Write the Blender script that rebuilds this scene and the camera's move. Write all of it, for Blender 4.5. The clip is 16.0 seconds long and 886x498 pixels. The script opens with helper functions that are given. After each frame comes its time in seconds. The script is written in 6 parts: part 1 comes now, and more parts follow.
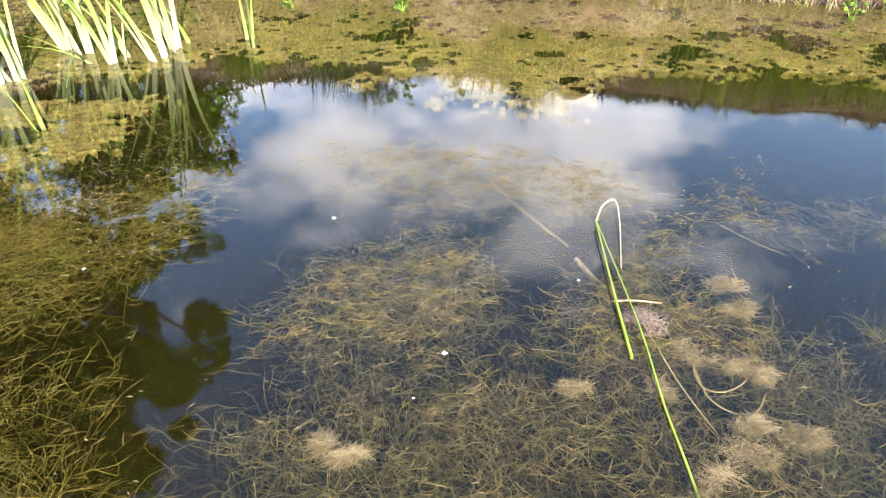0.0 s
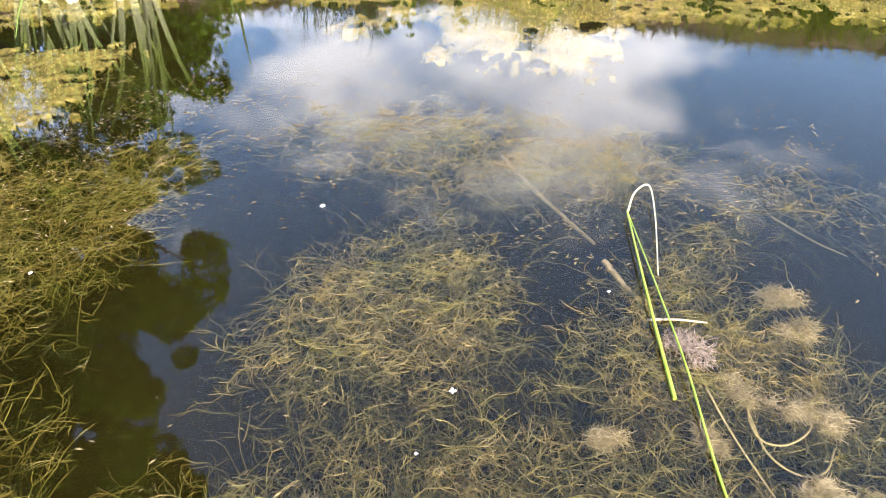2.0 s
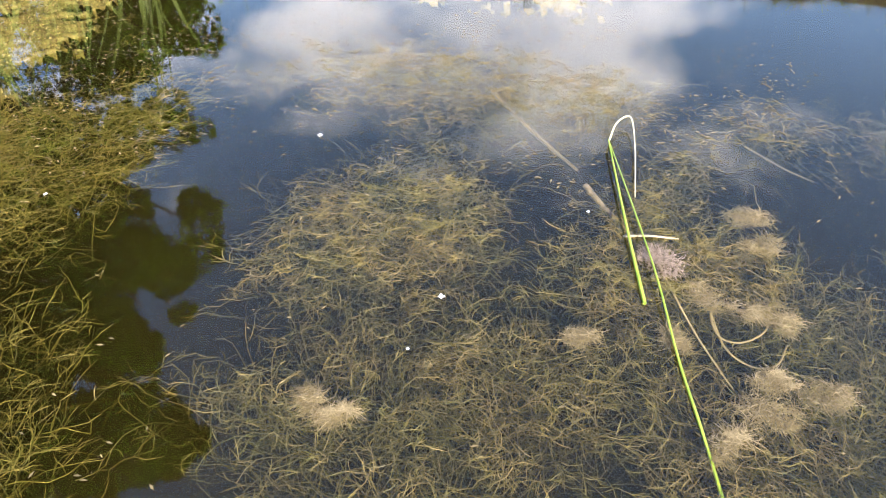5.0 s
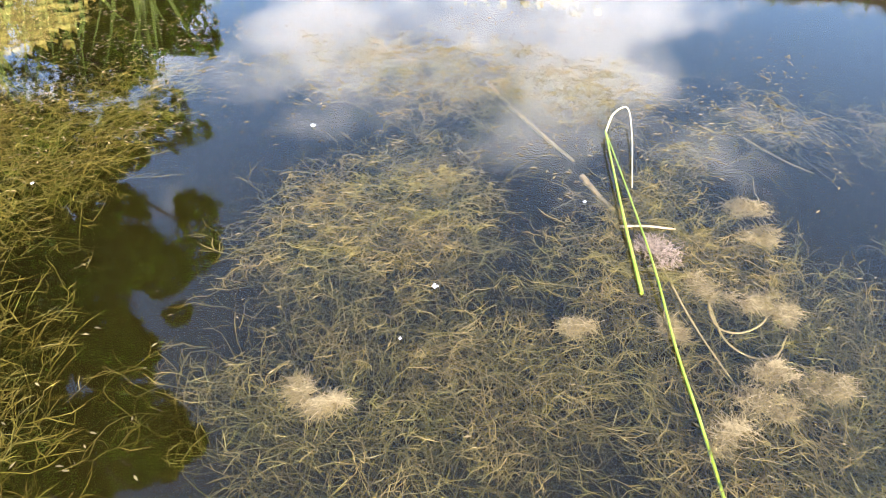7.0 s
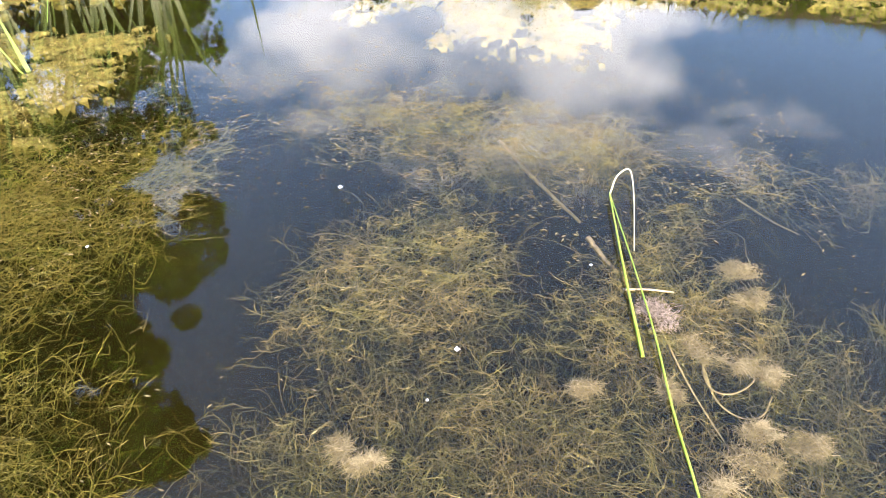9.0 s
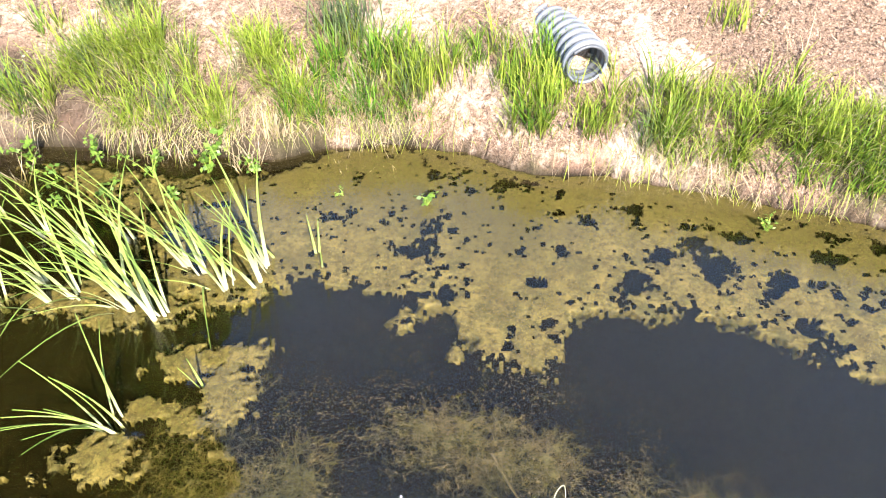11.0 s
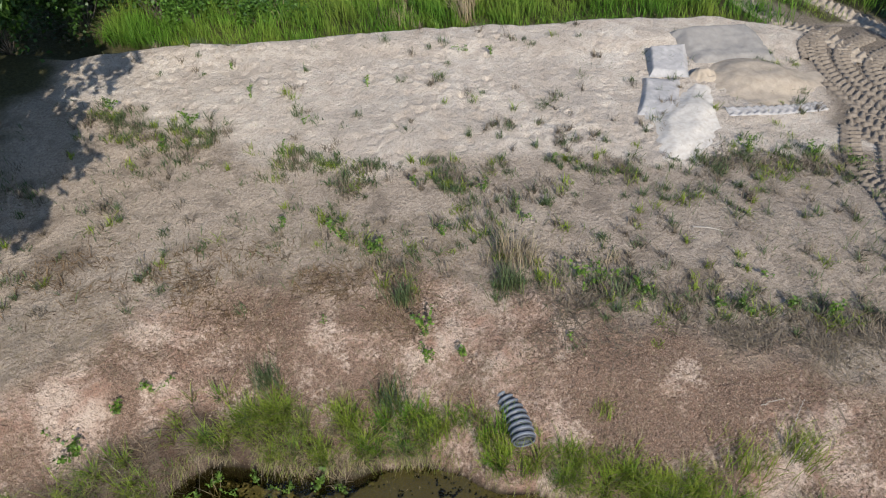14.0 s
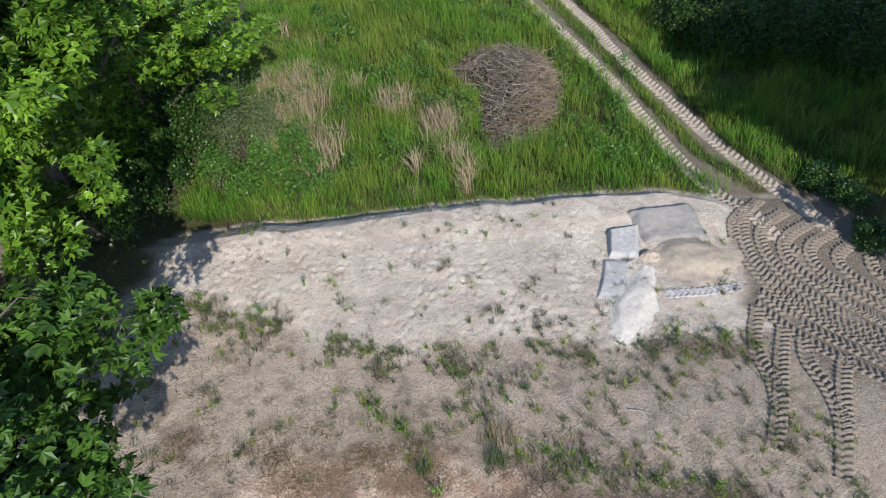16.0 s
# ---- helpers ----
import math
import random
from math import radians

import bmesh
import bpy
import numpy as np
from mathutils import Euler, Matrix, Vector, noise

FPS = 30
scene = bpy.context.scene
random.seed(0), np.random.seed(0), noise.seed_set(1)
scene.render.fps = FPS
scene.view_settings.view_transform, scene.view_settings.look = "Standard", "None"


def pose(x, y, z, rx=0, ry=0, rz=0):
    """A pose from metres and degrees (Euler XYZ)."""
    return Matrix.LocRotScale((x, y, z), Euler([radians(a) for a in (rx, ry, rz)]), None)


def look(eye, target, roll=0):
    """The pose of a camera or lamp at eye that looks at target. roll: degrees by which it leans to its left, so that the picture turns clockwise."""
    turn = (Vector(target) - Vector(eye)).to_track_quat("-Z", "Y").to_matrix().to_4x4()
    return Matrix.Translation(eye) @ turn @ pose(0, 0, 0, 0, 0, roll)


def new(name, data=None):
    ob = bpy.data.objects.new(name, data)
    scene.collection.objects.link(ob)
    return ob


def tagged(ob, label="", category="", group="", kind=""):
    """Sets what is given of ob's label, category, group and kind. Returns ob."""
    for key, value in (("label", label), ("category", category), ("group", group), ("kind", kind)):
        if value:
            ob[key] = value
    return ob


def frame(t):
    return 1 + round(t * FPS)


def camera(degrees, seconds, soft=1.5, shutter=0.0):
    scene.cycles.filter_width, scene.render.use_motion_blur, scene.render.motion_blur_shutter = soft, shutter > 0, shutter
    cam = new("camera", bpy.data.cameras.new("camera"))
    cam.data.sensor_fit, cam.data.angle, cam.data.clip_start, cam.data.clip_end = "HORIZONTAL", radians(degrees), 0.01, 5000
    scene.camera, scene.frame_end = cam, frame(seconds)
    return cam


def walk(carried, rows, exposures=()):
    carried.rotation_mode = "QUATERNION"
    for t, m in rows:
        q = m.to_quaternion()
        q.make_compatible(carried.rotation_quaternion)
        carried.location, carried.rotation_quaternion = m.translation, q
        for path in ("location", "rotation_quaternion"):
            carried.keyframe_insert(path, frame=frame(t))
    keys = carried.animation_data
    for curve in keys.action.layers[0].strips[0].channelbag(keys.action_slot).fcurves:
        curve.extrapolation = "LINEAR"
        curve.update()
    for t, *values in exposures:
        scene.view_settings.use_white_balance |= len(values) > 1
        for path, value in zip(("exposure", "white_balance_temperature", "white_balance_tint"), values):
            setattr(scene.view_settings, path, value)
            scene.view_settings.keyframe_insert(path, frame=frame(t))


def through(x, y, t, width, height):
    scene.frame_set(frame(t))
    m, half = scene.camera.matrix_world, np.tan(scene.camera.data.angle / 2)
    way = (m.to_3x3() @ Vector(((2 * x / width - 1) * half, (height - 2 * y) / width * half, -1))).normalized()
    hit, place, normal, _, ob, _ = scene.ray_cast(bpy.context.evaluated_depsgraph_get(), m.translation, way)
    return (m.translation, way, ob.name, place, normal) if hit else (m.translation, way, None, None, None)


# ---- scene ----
cam = camera(67.7, 16.0, soft=1.1)
# low over the pond, then straight up
HOVER = [
    (0.0, (0.023, -0.007, 1.093), (0.001, 1.641, -0.041), -0.9),
    (0.5, (0.029, 0.206, 1.088), (0.006, 1.84, -0.066), -0.8),
    (1.0, (0.022, 0.344, 1.093), (0.002, 1.853, -0.219), -0.8),
    (1.5, (0.015, 0.38, 1.088), (-0.004, 1.886, -0.228), -0.7),
    (2.0, (0.004, 0.332, 1.086), (-0.018, 1.839, -0.229), -0.8),
    (2.5, (-0.003, 0.273, 1.086), (-0.021, 1.86, -0.131), -0.6),
    (3.0, (0.007, 0.236, 1.09), (-0.018, 1.958, 0.073), -0.8),
    (3.5, (-0.002, 0.204, 1.083), (-0.022, 1.896, 0.017), -0.6),
    (4.0, (-0.001, 0.191, 1.087), (-0.014, 1.736, -0.183), -0.4),
    (4.5, (0.012, 0.186, 1.086), (0.0, 1.615, -0.313), -0.4),
    (7.0, (0.026, 0.183, 1.044), (0.024, 1.618, -0.349), -0.0),
    (7.5, (0.027, 0.179, 1.03), (0.019, 1.615, -0.361), -0.2),
    (8.0, (0.022, 0.184, 1.031), (0.021, 1.619, -0.362), 0.0),
]
METRES, EYE, TILT = 16.0, 1.1, -35.0
CLIMB = [
    (10.5, -0.0046, -0.0473, 0.0874, 0.76, -9.72, 0.22),
    (11.0, -0.0033, -0.0771, 0.1266, 0.89, -9.64, 0.28),
    (11.5, -0.0021, -0.1105, 0.1725, 1.06, -9.78, 0.38),
    (12.0, 0.0001, -0.1423, 0.2213, 1.15, -10.11, 0.5),
    (12.5, 0.0021, -0.1795, 0.2824, 1.18, -10.92, 0.59),
    (13.0, 0.0036, -0.2222, 0.3418, 1.19, -10.92, 0.64),
    (13.5, 0.0038, -0.2607, 0.3933, 1.21, -10.86, 0.63),
    (14.0, 0.0037, -0.3066, 0.457, 1.23, -10.87, 0.64),
    (14.5, 0.0046, -0.3607, 0.5306, 1.29, -10.79, 0.69),
    (15.0, 0.0057, -0.4206, 0.6122, 1.35, -10.79, 0.74),
    (15.5, 0.0048, -0.4825, 0.6978, 1.36, -10.83, 0.75),
    (16.0, 0.0055, -0.5438, 0.7838, 1.42, -10.86, 0.8),
]
EXPOSURES = [(0.0, 2.47, 6620, 11), (1.0, 2.60, 6620, 11), (2.0, 2.73, 6620, 11), (3.0, 2.68, 6620, 11), (3.5, 2.48, 6620, 11), (4.5, 2.53, 6620, 11), (7.0, 2.84, 6570, 11), (8.2, 2.84, 6570, 11), (10.3, 2.90, 6650, 12), (11.0, 2.65, 6600, 12), (11.5, 2.24, 6450, 13),
             (12.0, 1.92, 6400, 13), (12.5, 1.50, 6400, 13), (13.0, 1.08, 6350, 12), (13.5, 0.80, 6300, 11), (14.0, 0.59, 6250, 10), (15.0, 0.58, 6080, 10), (16.0, 0.72, 5980, 10)]
walk(cam, [(t, look(eye, target, roll)) for t, eye, target, roll in HOVER]
     + [(t, pose(0, 0, EYE, TILT) @ pose(METRES * x, METRES * y, METRES * z, 90 + pitch, roll, yaw))
        for t, x, y, z, yaw, pitch, roll in CLIMB], EXPOSURES)

# ---- light ----
SUN_EL, SHADE = 35.0, Vector((-0.34, 0.94, 0)).normalized()
sun_way = Vector((SHADE.x * math.cos(radians(SUN_EL)), SHADE.y * math.cos(radians(SUN_EL)), -math.sin(radians(SUN_EL))))
sun = new("sun", bpy.data.lights.new("sun", "SUN"))
sun.data.energy, sun.data.angle, sun.data.color = 4.8, radians(0.5), (1.0, 0.93, 0.82)
sun.matrix_world = look(tuple(-60 * sun_way), (0, 0, 0))

world = bpy.data.worlds.new("sky")
scene.world = world
world.use_nodes = True
wn, wl = world.node_tree.nodes, world.node_tree.links
wn.clear()
sky = wn.new("ShaderNodeTexSky")
sky.sky_type, sky.sun_disc = "NISHITA", False
sky.dust_density, sky.ozone_density = 0.4, 3.0
sky.sun_elevation, sky.sun_rotation = radians(SUN_EL), math.atan2(-SHADE.x, -SHADE.y)
coord = wn.new("ShaderNodeTexCoord")
split = wn.new("ShaderNodeSeparateXYZ")
wl.new(coord.outputs["Generated"], split.inputs[0])
lift = wn.new("ShaderNodeMath")
lift.operation, lift.inputs[1].default_value = "ADD", 0.22
wl.new(split.outputs["Z"], lift.inputs[0])
flat = wn.new("ShaderNodeVectorMath")
flat.operation = "DIVIDE"
wl.new(coord.outputs["Generated"], flat.inputs[0])
wl.new(lift.outputs[0], flat.inputs[1])
shift = wn.new("ShaderNodeMapping")
shift.inputs["Location"].default_value = (1.62, 0.35, 0.0)
wl.new(flat.outputs[0], shift.inputs["Vector"])
puff = wn.new("ShaderNodeTexNoise")
puff.inputs["Scale"].default_value, puff.inputs["Detail"].default_value, puff.inputs["Roughness"].default_value = 3.6, 9.0, 0.62
wl.new(shift.outputs[0], puff.inputs["Vector"])
spread_out = wn.new("ShaderNodeMath")
spread_out.operation, spread_out.inputs[1].default_value, spread_out.inputs[2].default_value = "MULTIPLY_ADD", 2.0, -0.69
wl.new(puff.outputs["Fac"], spread_out.inputs[0])
total = spread_out.outputs[0]
for place, size, weight in (((-0.28, 1.55, 0), (1.0, 0.46, 9), 0.36), ((0.42, 1.18, 0), (0.36, 0.45, 9), 0.26), ((-0.15, 1.25, 0), (0.7, 0.4, 9), 0.08), ((0.48, 1.27, 0), (0.13, 0.09, 9), -0.2), ((0.9, 1.75, 0), (0.5, 0.25, 9), 0.2)):
    away = wn.new("ShaderNodeVectorMath")
    away.operation, away.inputs[1].default_value = "SUBTRACT", place
    wl.new(flat.outputs[0], away.inputs[0])
    ratio = wn.new("ShaderNodeVectorMath")
    ratio.operation, ratio.inputs[1].default_value = "DIVIDE", size
    wl.new(away.outputs[0], ratio.inputs[0])
    far = wn.new("ShaderNodeVectorMath")
    far.operation = "LENGTH"
    wl.new(ratio.outputs[0], far.inputs[0])
    body = wn.new("ShaderNodeMapRange")
    body.interpolation_type = "SMOOTHSTEP"
    body.inputs["From Min"].default_value, body.inputs["From Max"].default_value = 0.3, 1.2
    body.inputs["To Min"].default_value, body.inputs["To Max"].default_value = weight, 0.0
    wl.new(far.outputs["Value"], body.inputs["Value"])
    more = wn.new("ShaderNodeMath")
    wl.new(total, more.inputs[0])
    wl.new(body.outputs["Result"], more.inputs[1])
    total = more.outputs[0]
clear = wn.new("ShaderNodeMapRange")
clear.interpolation_type = "SMOOTHSTEP"
clear.inputs["From Min"].default_value, clear.inputs["From Max"].default_value = 0.55, 0.82
clear.inputs["To Min"].default_value, clear.inputs["To Max"].default_value = 0.0, -0.6
wl.new(split.outputs["Z"], clear.inputs["Value"])
more = wn.new("ShaderNodeMath")
wl.new(total, more.inputs[0])
wl.new(clear.outputs["Result"], more.inputs[1])
total = more.outputs[0]
edge = wn.new("ShaderNodeValToRGB")
edge.color_ramp.elements[0].position, edge.color_ramp.elements[1].position = 0.42, 0.90
edge.color_ramp.elements[0].color = (0.0, 0.0, 0.0, 1)
wl.new(total, edge.inputs[0])
dim = wn.new("ShaderNodeVectorMath")
dim.operation = "SCALE"
dim.inputs["Scale"].default_value = 0.145
wl.new(sky.outputs[0], dim.inputs[0])
cloud = wn.new("ShaderNodeMix")
cloud.data_type = "RGBA"
cloud.inputs["B"].default_value = (1.06, 1.08, 1.18, 1)
wl.new(edge.outputs[0], cloud.inputs["Factor"])
wl.new(dim.outputs[0], cloud.inputs["A"])
back = wn.new("ShaderNodeBackground")
wl.new(cloud.outputs["Result"], back.inputs["Color"])
wl.new(back.outputs[0], wn.new("ShaderNodeOutputWorld").inputs[0])


# ---- materials ----
TONE = 0.6  # from the palette below to true reflectance


class Mat:
    """A small node builder: sockets in, sockets out."""

    def __init__(self, name, rough=0.8, spec=0.3):
        self.m = bpy.data.materials.new(name)
        self.m.use_nodes = True
        self.n, self.l = self.m.node_tree.nodes, self.m.node_tree.links
        self.b = self.n["Principled BSDF"]
        self.out = self.n["Material Output"]
        self.b.inputs["Roughness"].default_value = rough
        self.b.inputs["Specular IOR Level"].default_value = spec

    def put(self, socket, value):
        if isinstance(value, bpy.types.NodeSocket):
            self.l.new(value, socket)
        elif isinstance(value, (tuple, list)) and len(value) == 3 and socket.type == "RGBA":
            socket.default_value = (*value, 1)
        else:
            socket.default_value = value

    def where(self):
        return self.n.new("ShaderNodeNewGeometry").outputs["Position"]

    def island(self):
        return self.n.new("ShaderNodeNewGeometry").outputs["Random Per Island"]

    def each(self):
        return self.n.new("ShaderNodeObjectInfo").outputs["Random"]

    def attr(self, name):
        a = self.n.new("ShaderNodeAttribute")
        a.attribute_name = name
        return a.outputs["Fac"]

    def noise(self, scale, detail=4.0, rough=0.55, warp=0.0, vec=None):
        t = self.n.new("ShaderNodeTexNoise")
        t.inputs["Scale"].default_value, t.inputs["Detail"].default_value = scale, detail
        t.inputs["Roughness"].default_value, t.inputs["Distortion"].default_value = rough, warp
        self.l.new(vec or self.where(), t.inputs["Vector"])
        return t.outputs["Fac"]

    def ramp(self, fac, stops):
        r = self.n.new("ShaderNodeValToRGB")
        while len(r.color_ramp.elements) < len(stops):
            r.color_ramp.elements.new(0.5)
        for e, (p, c) in zip(r.color_ramp.elements, stops):
            e.position, e.color = p, (*c, 1) if isinstance(c, tuple) else (c, c, c, 1)
        self.l.new(fac, r.inputs[0])
        return r.outputs[0]

    def mix(self, fac, a, b, how="MIX"):
        x = self.n.new("ShaderNodeMix")
        x.data_type, x.blend_type = "RGBA", how
        self.put(x.inputs["Factor"], fac), self.put(x.inputs["A"], a), self.put(x.inputs["B"], b)
        return x.outputs["Result"]

    def math(self, how, a, b=0.0):
        x = self.n.new("ShaderNodeMath")
        x.operation = how
        self.put(x.inputs[0], a), self.put(x.inputs[1], b)
        return x.outputs[0]

    def stretch(self, vec, scale):
        x = self.n.new("ShaderNodeMapping")
        x.inputs["Scale"].default_value = scale
        self.l.new(vec, x.inputs["Vector"])
        return x.outputs[0]

    def bump(self, height, strength=0.4, distance=0.02):
        x = self.n.new("ShaderNodeBump")
        x.inputs["Strength"].default_value, x.inputs["Distance"].default_value = strength, distance
        self.l.new(height, x.inputs["Height"])
        self.l.new(x.outputs[0], self.b.inputs["Normal"])
        return x.outputs[0]

    def colour(self, c):
        c = self.mix(1.0, c, (TONE, TONE, TONE), "MULTIPLY")
        self.put(self.b.inputs["Base Color"], c)
        return self

    def leafy(self, c, through=0.35):
        """Thin leaves: part of the light comes through."""
        self.colour(c)
        t = self.n.new("ShaderNodeBsdfTranslucent")
        self.put(t.inputs["Color"], self.mix(1.0, c, (TONE, TONE, TONE), "MULTIPLY"))
        mixer = self.n.new("ShaderNodeMixShader")
        mixer.inputs[0].default_value = through
        self.l.new(self.b.outputs[0], mixer.inputs[1])
        self.l.new(t.outputs[0], mixer.inputs[2])
        self.l.new(mixer.outputs[0], self.out.inputs["Surface"])
        return self


def ground_material():
    k = Mat("bank_soil", 0.95, 0.15)
    big, mid, fine, grit = k.noise(0.55, 5, 0.6, 0.4), k.noise(1.7, 6, 0.62, 0.7), k.noise(17, 5, 0.7), k.noise(95, 3, 0.7)
    bare = k.mix(k.ramp(mid, [(0.38, 0.0), (0.58, 1.0)]), (0.50, 0.30, 0.215), (0.86, 0.67, 0.53))
    straw = k.mix(k.ramp(k.noise(60, 3, 0.8, 1.5), [(0.42, 0.0), (0.6, 1.0)]), (0.12, 0.068, 0.044), (0.53, 0.355, 0.255))
    soil = k.mix(k.ramp(k.math("ADD", k.math("MULTIPLY", big, 0.75), k.math("MULTIPLY", fine, 0.35)), [(0.50, 0.0), (0.57, 1.0)]), bare, straw)
    dry = k.mix(k.ramp(fine, [(0.3, 0.0), (0.62, 1.0)]), (0.34, 0.27, 0.205), (0.63, 0.515, 0.40))
    dry = k.mix(k.ramp(mid, [(0.48, 0.0), (0.66, 0.85)]), dry, (0.27, 0.215, 0.165))
    dry = k.mix(k.ramp(big, [(0.54, 0.0), (0.66, 0.6)]), dry, (0.62, 0.52, 0.415))
    soil = k.mix(k.attr("plateau"), soil, dry)
    pale = k.mix(k.ramp(mid, [(0.3, 0.0), (0.7, 1.0)]), (0.66, 0.55, 0.44), (0.97, 0.85, 0.71))
    pale = k.mix(k.ramp(big, [(0.4, 0.0), (0.65, 0.45)]), pale, (0.47, 0.39, 0.315))
    pale = k.mix(k.ramp(k.noise(7, 5, 0.7, 1.0), [(0.3, 0.45), (0.45, 0.0)]), pale, (0.30, 0.25, 0.20))
    soil = k.mix(k.attr("sand"), soil, pale)
    churned = k.mix(k.ramp(fine, [(0.35, 0.0), (0.65, 1.0)]), (0.18, 0.145, 0.11), (0.34, 0.28, 0.22))
    soil = k.mix(k.attr("yard"), soil, churned)
    soil = k.mix(k.ramp(k.noise(36, 4, 0.8, 0.6), [(0.38, 0.6), (0.48, 0.0)]), soil, (0.13, 0.09, 0.065))
    soil = k.mix(k.ramp(k.noise(44, 4, 0.8, 0.6), [(0.56, 0.0), (0.66, 0.4)]), soil, (0.85, 0.74, 0.62))
    # meadow turf; the same dark tone also paints shade under fringe and grove
    turf_and_shade = k.mix(k.ramp(fine, [(0.35, 0.0), (0.65, 1.0)]), (0.05, 0.055, 0.02), (0.13, 0.12, 0.05))
    soil = k.mix(k.attr("meadow"), soil, turf_and_shade)
    mud = k.mix(k.ramp(mid, [(0.3, 0.0), (0.7, 1.0)]), (0.016, 0.012, 0.006), (0.04, 0.03, 0.014))
    soil = k.mix(k.attr("wet"), soil, mud)
    k.colour(k.mix(k.ramp(grit, [(0.35, 0.35), (0.55, 0.0)]), soil, (0.13, 0.09, 0.06)))
    pits = k.ramp(k.noise(7.5, 3, 0.6, 0.6), [(0.30, 0.0), (0.44, 1.0)])
    rough = k.math("ADD", k.math("ADD", k.math("ADD", fine, k.math("MULTIPLY", pits, 0.5)), k.math("MULTIPLY", k.noise(6, 4, 0.6, 0.8), 1.6)), k.math("MULTIPLY", grit, 0.35))
    k.bump(k.math("MULTIPLY", rough, k.math("SUBTRACT", 1.0, k.math("MAXIMUM", k.math("MULTIPLY", k.attr("sand"), 0.25), k.math("MULTIPLY", k.attr("plateau"), 0.5)))), 1.0, 0.06)
    return k.m


def water_material():
    k = Mat("pond_water", 0.0, 0.5)
    ripple = k.noise(3.0, 1, 0.4, 0.3)
    normal = k.bump(ripple, 0.09, 0.01)
    below, gloss = k.n.new("ShaderNodeBsdfRefraction"), k.n.new("ShaderNodeBsdfGlossy")
    below.inputs["IOR"].default_value, below.inputs["Roughness"].default_value, gloss.inputs["Roughness"].default_value = 1.33, 0.2, 0.025
    k.put(below.inputs["Color"], (0.72, 0.72, 0.58))
    k.put(gloss.inputs["Color"], (1.0, 1.0, 1.0))
    film = k.n.new("ShaderNodeFresnel")
    film.inputs["IOR"].default_value = 1.43
    for node in (below, gloss, film):
        k.l.new(normal, node.inputs["Normal"])
    mixer = k.n.new("ShaderNodeMixShader")
    k.l.new(film.outputs[0], mixer.inputs[0])
    k.l.new(below.outputs[0], mixer.inputs[1])
    k.l.new(gloss.outputs[0], mixer.inputs[2])
    k.l.new(mixer.outputs[0], k.out.inputs["Surface"])
    return k.m


def murk_sheet_material():
    """Stand-in for murk: a tinted sheet that lets part of the light through."""
    k = Mat("depth_murk_sheet", 1.0, 0.0)
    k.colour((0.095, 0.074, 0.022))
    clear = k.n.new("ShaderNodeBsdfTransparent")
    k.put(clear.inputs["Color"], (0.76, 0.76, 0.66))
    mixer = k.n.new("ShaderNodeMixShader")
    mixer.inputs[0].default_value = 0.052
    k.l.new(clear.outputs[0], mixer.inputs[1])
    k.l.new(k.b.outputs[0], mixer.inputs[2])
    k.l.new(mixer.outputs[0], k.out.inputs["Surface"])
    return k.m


def blade_material(name, base, mid, tip, rough=0.5, through=0.3, spread=0.35, patch=None):
    """Grass: root, middle and tip colours along each blade, each blade a little different."""
    k = Mat(name, rough + 0.1, 0.1)
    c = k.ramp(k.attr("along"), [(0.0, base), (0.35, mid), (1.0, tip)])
    c = k.mix(k.math("MULTIPLY", k.island(), spread), c, (0.30, 0.22, 0.09))
    c = k.mix(k.ramp(k.island(), [(0.0, 0.8), (0.4, 0.0)]), c, tuple(0.35 * v for v in mid))
    if patch:
        c = k.mix(k.ramp(k.noise(0.45, 4, 0.6), [(0.42, 0.0), (0.62, 0.8)]), c, patch)
    dark = k.ramp(k.noise(1.7, 3), [(0.35, 0.6), (0.65, 1.0)])
    c = k.mix(0.45, c, dark, "MULTIPLY")
    return k.leafy(c, through).m


def plain_material(name, a, b, scale=30.0, rough=0.8, bump=0.3, spec=0.3, detail=5.0):
    k = Mat(name, rough, spec)
    n = k.noise(scale, detail, 0.65, 0.3)
    k.colour(k.mix(k.ramp(n, [(0.3, 0.0), (0.7, 1.0)]), a, b))
    if bump:
        k.bump(n, bump, 0.01)
    return k.m


def leaf_material(name, dark, light, through=0.35, rough=0.45):
    k = Mat(name, rough, 0.3)
    c = k.ramp(k.island(), [(0.0, dark), (0.75, light), (1.0, tuple(v * 1.25 for v in light))])
    c = k.mix(k.ramp(k.noise(0.9, 3), [(0.4, 0.0), (0.65, 0.45)]), c, dark)
    return k.leafy(c, through).m


def mat_material():
    k = Mat("floating_algae", 0.75, 0.3)
    n, f, g = k.noise(4.0, 6, 0.7, 0.8), k.noise(28, 6, 0.75, 0.8), k.noise(150, 3, 0.7)
    c = k.mix(k.ramp(n, [(0.35, 0.0), (0.65, 1.0)]), (0.11, 0.084, 0.018), (0.275, 0.213, 0.07))
    c = k.mix(k.ramp(k.noise(9, 4, 0.7, 1.0), [(0.48, 0.0), (0.62, 0.75)]), c, (0.08, 0.077, 0.018))
    c = k.mix(k.attr("shore"), c, (0.11, 0.088, 0.018))
    c = k.mix(k.ramp(f, [(0.40, 0.85), (0.54, 0.0)]), c, (0.045, 0.036, 0.010))
    c = k.mix(k.ramp(g, [(0.55, 0.0), (0.75, 0.45)]), c, (0.30, 0.24, 0.12))
    k.colour(c)
    k.bump(k.math("ADD", f, k.math("MULTIPLY", g, 0.4)), 0.6, 0.012)
    return k.m


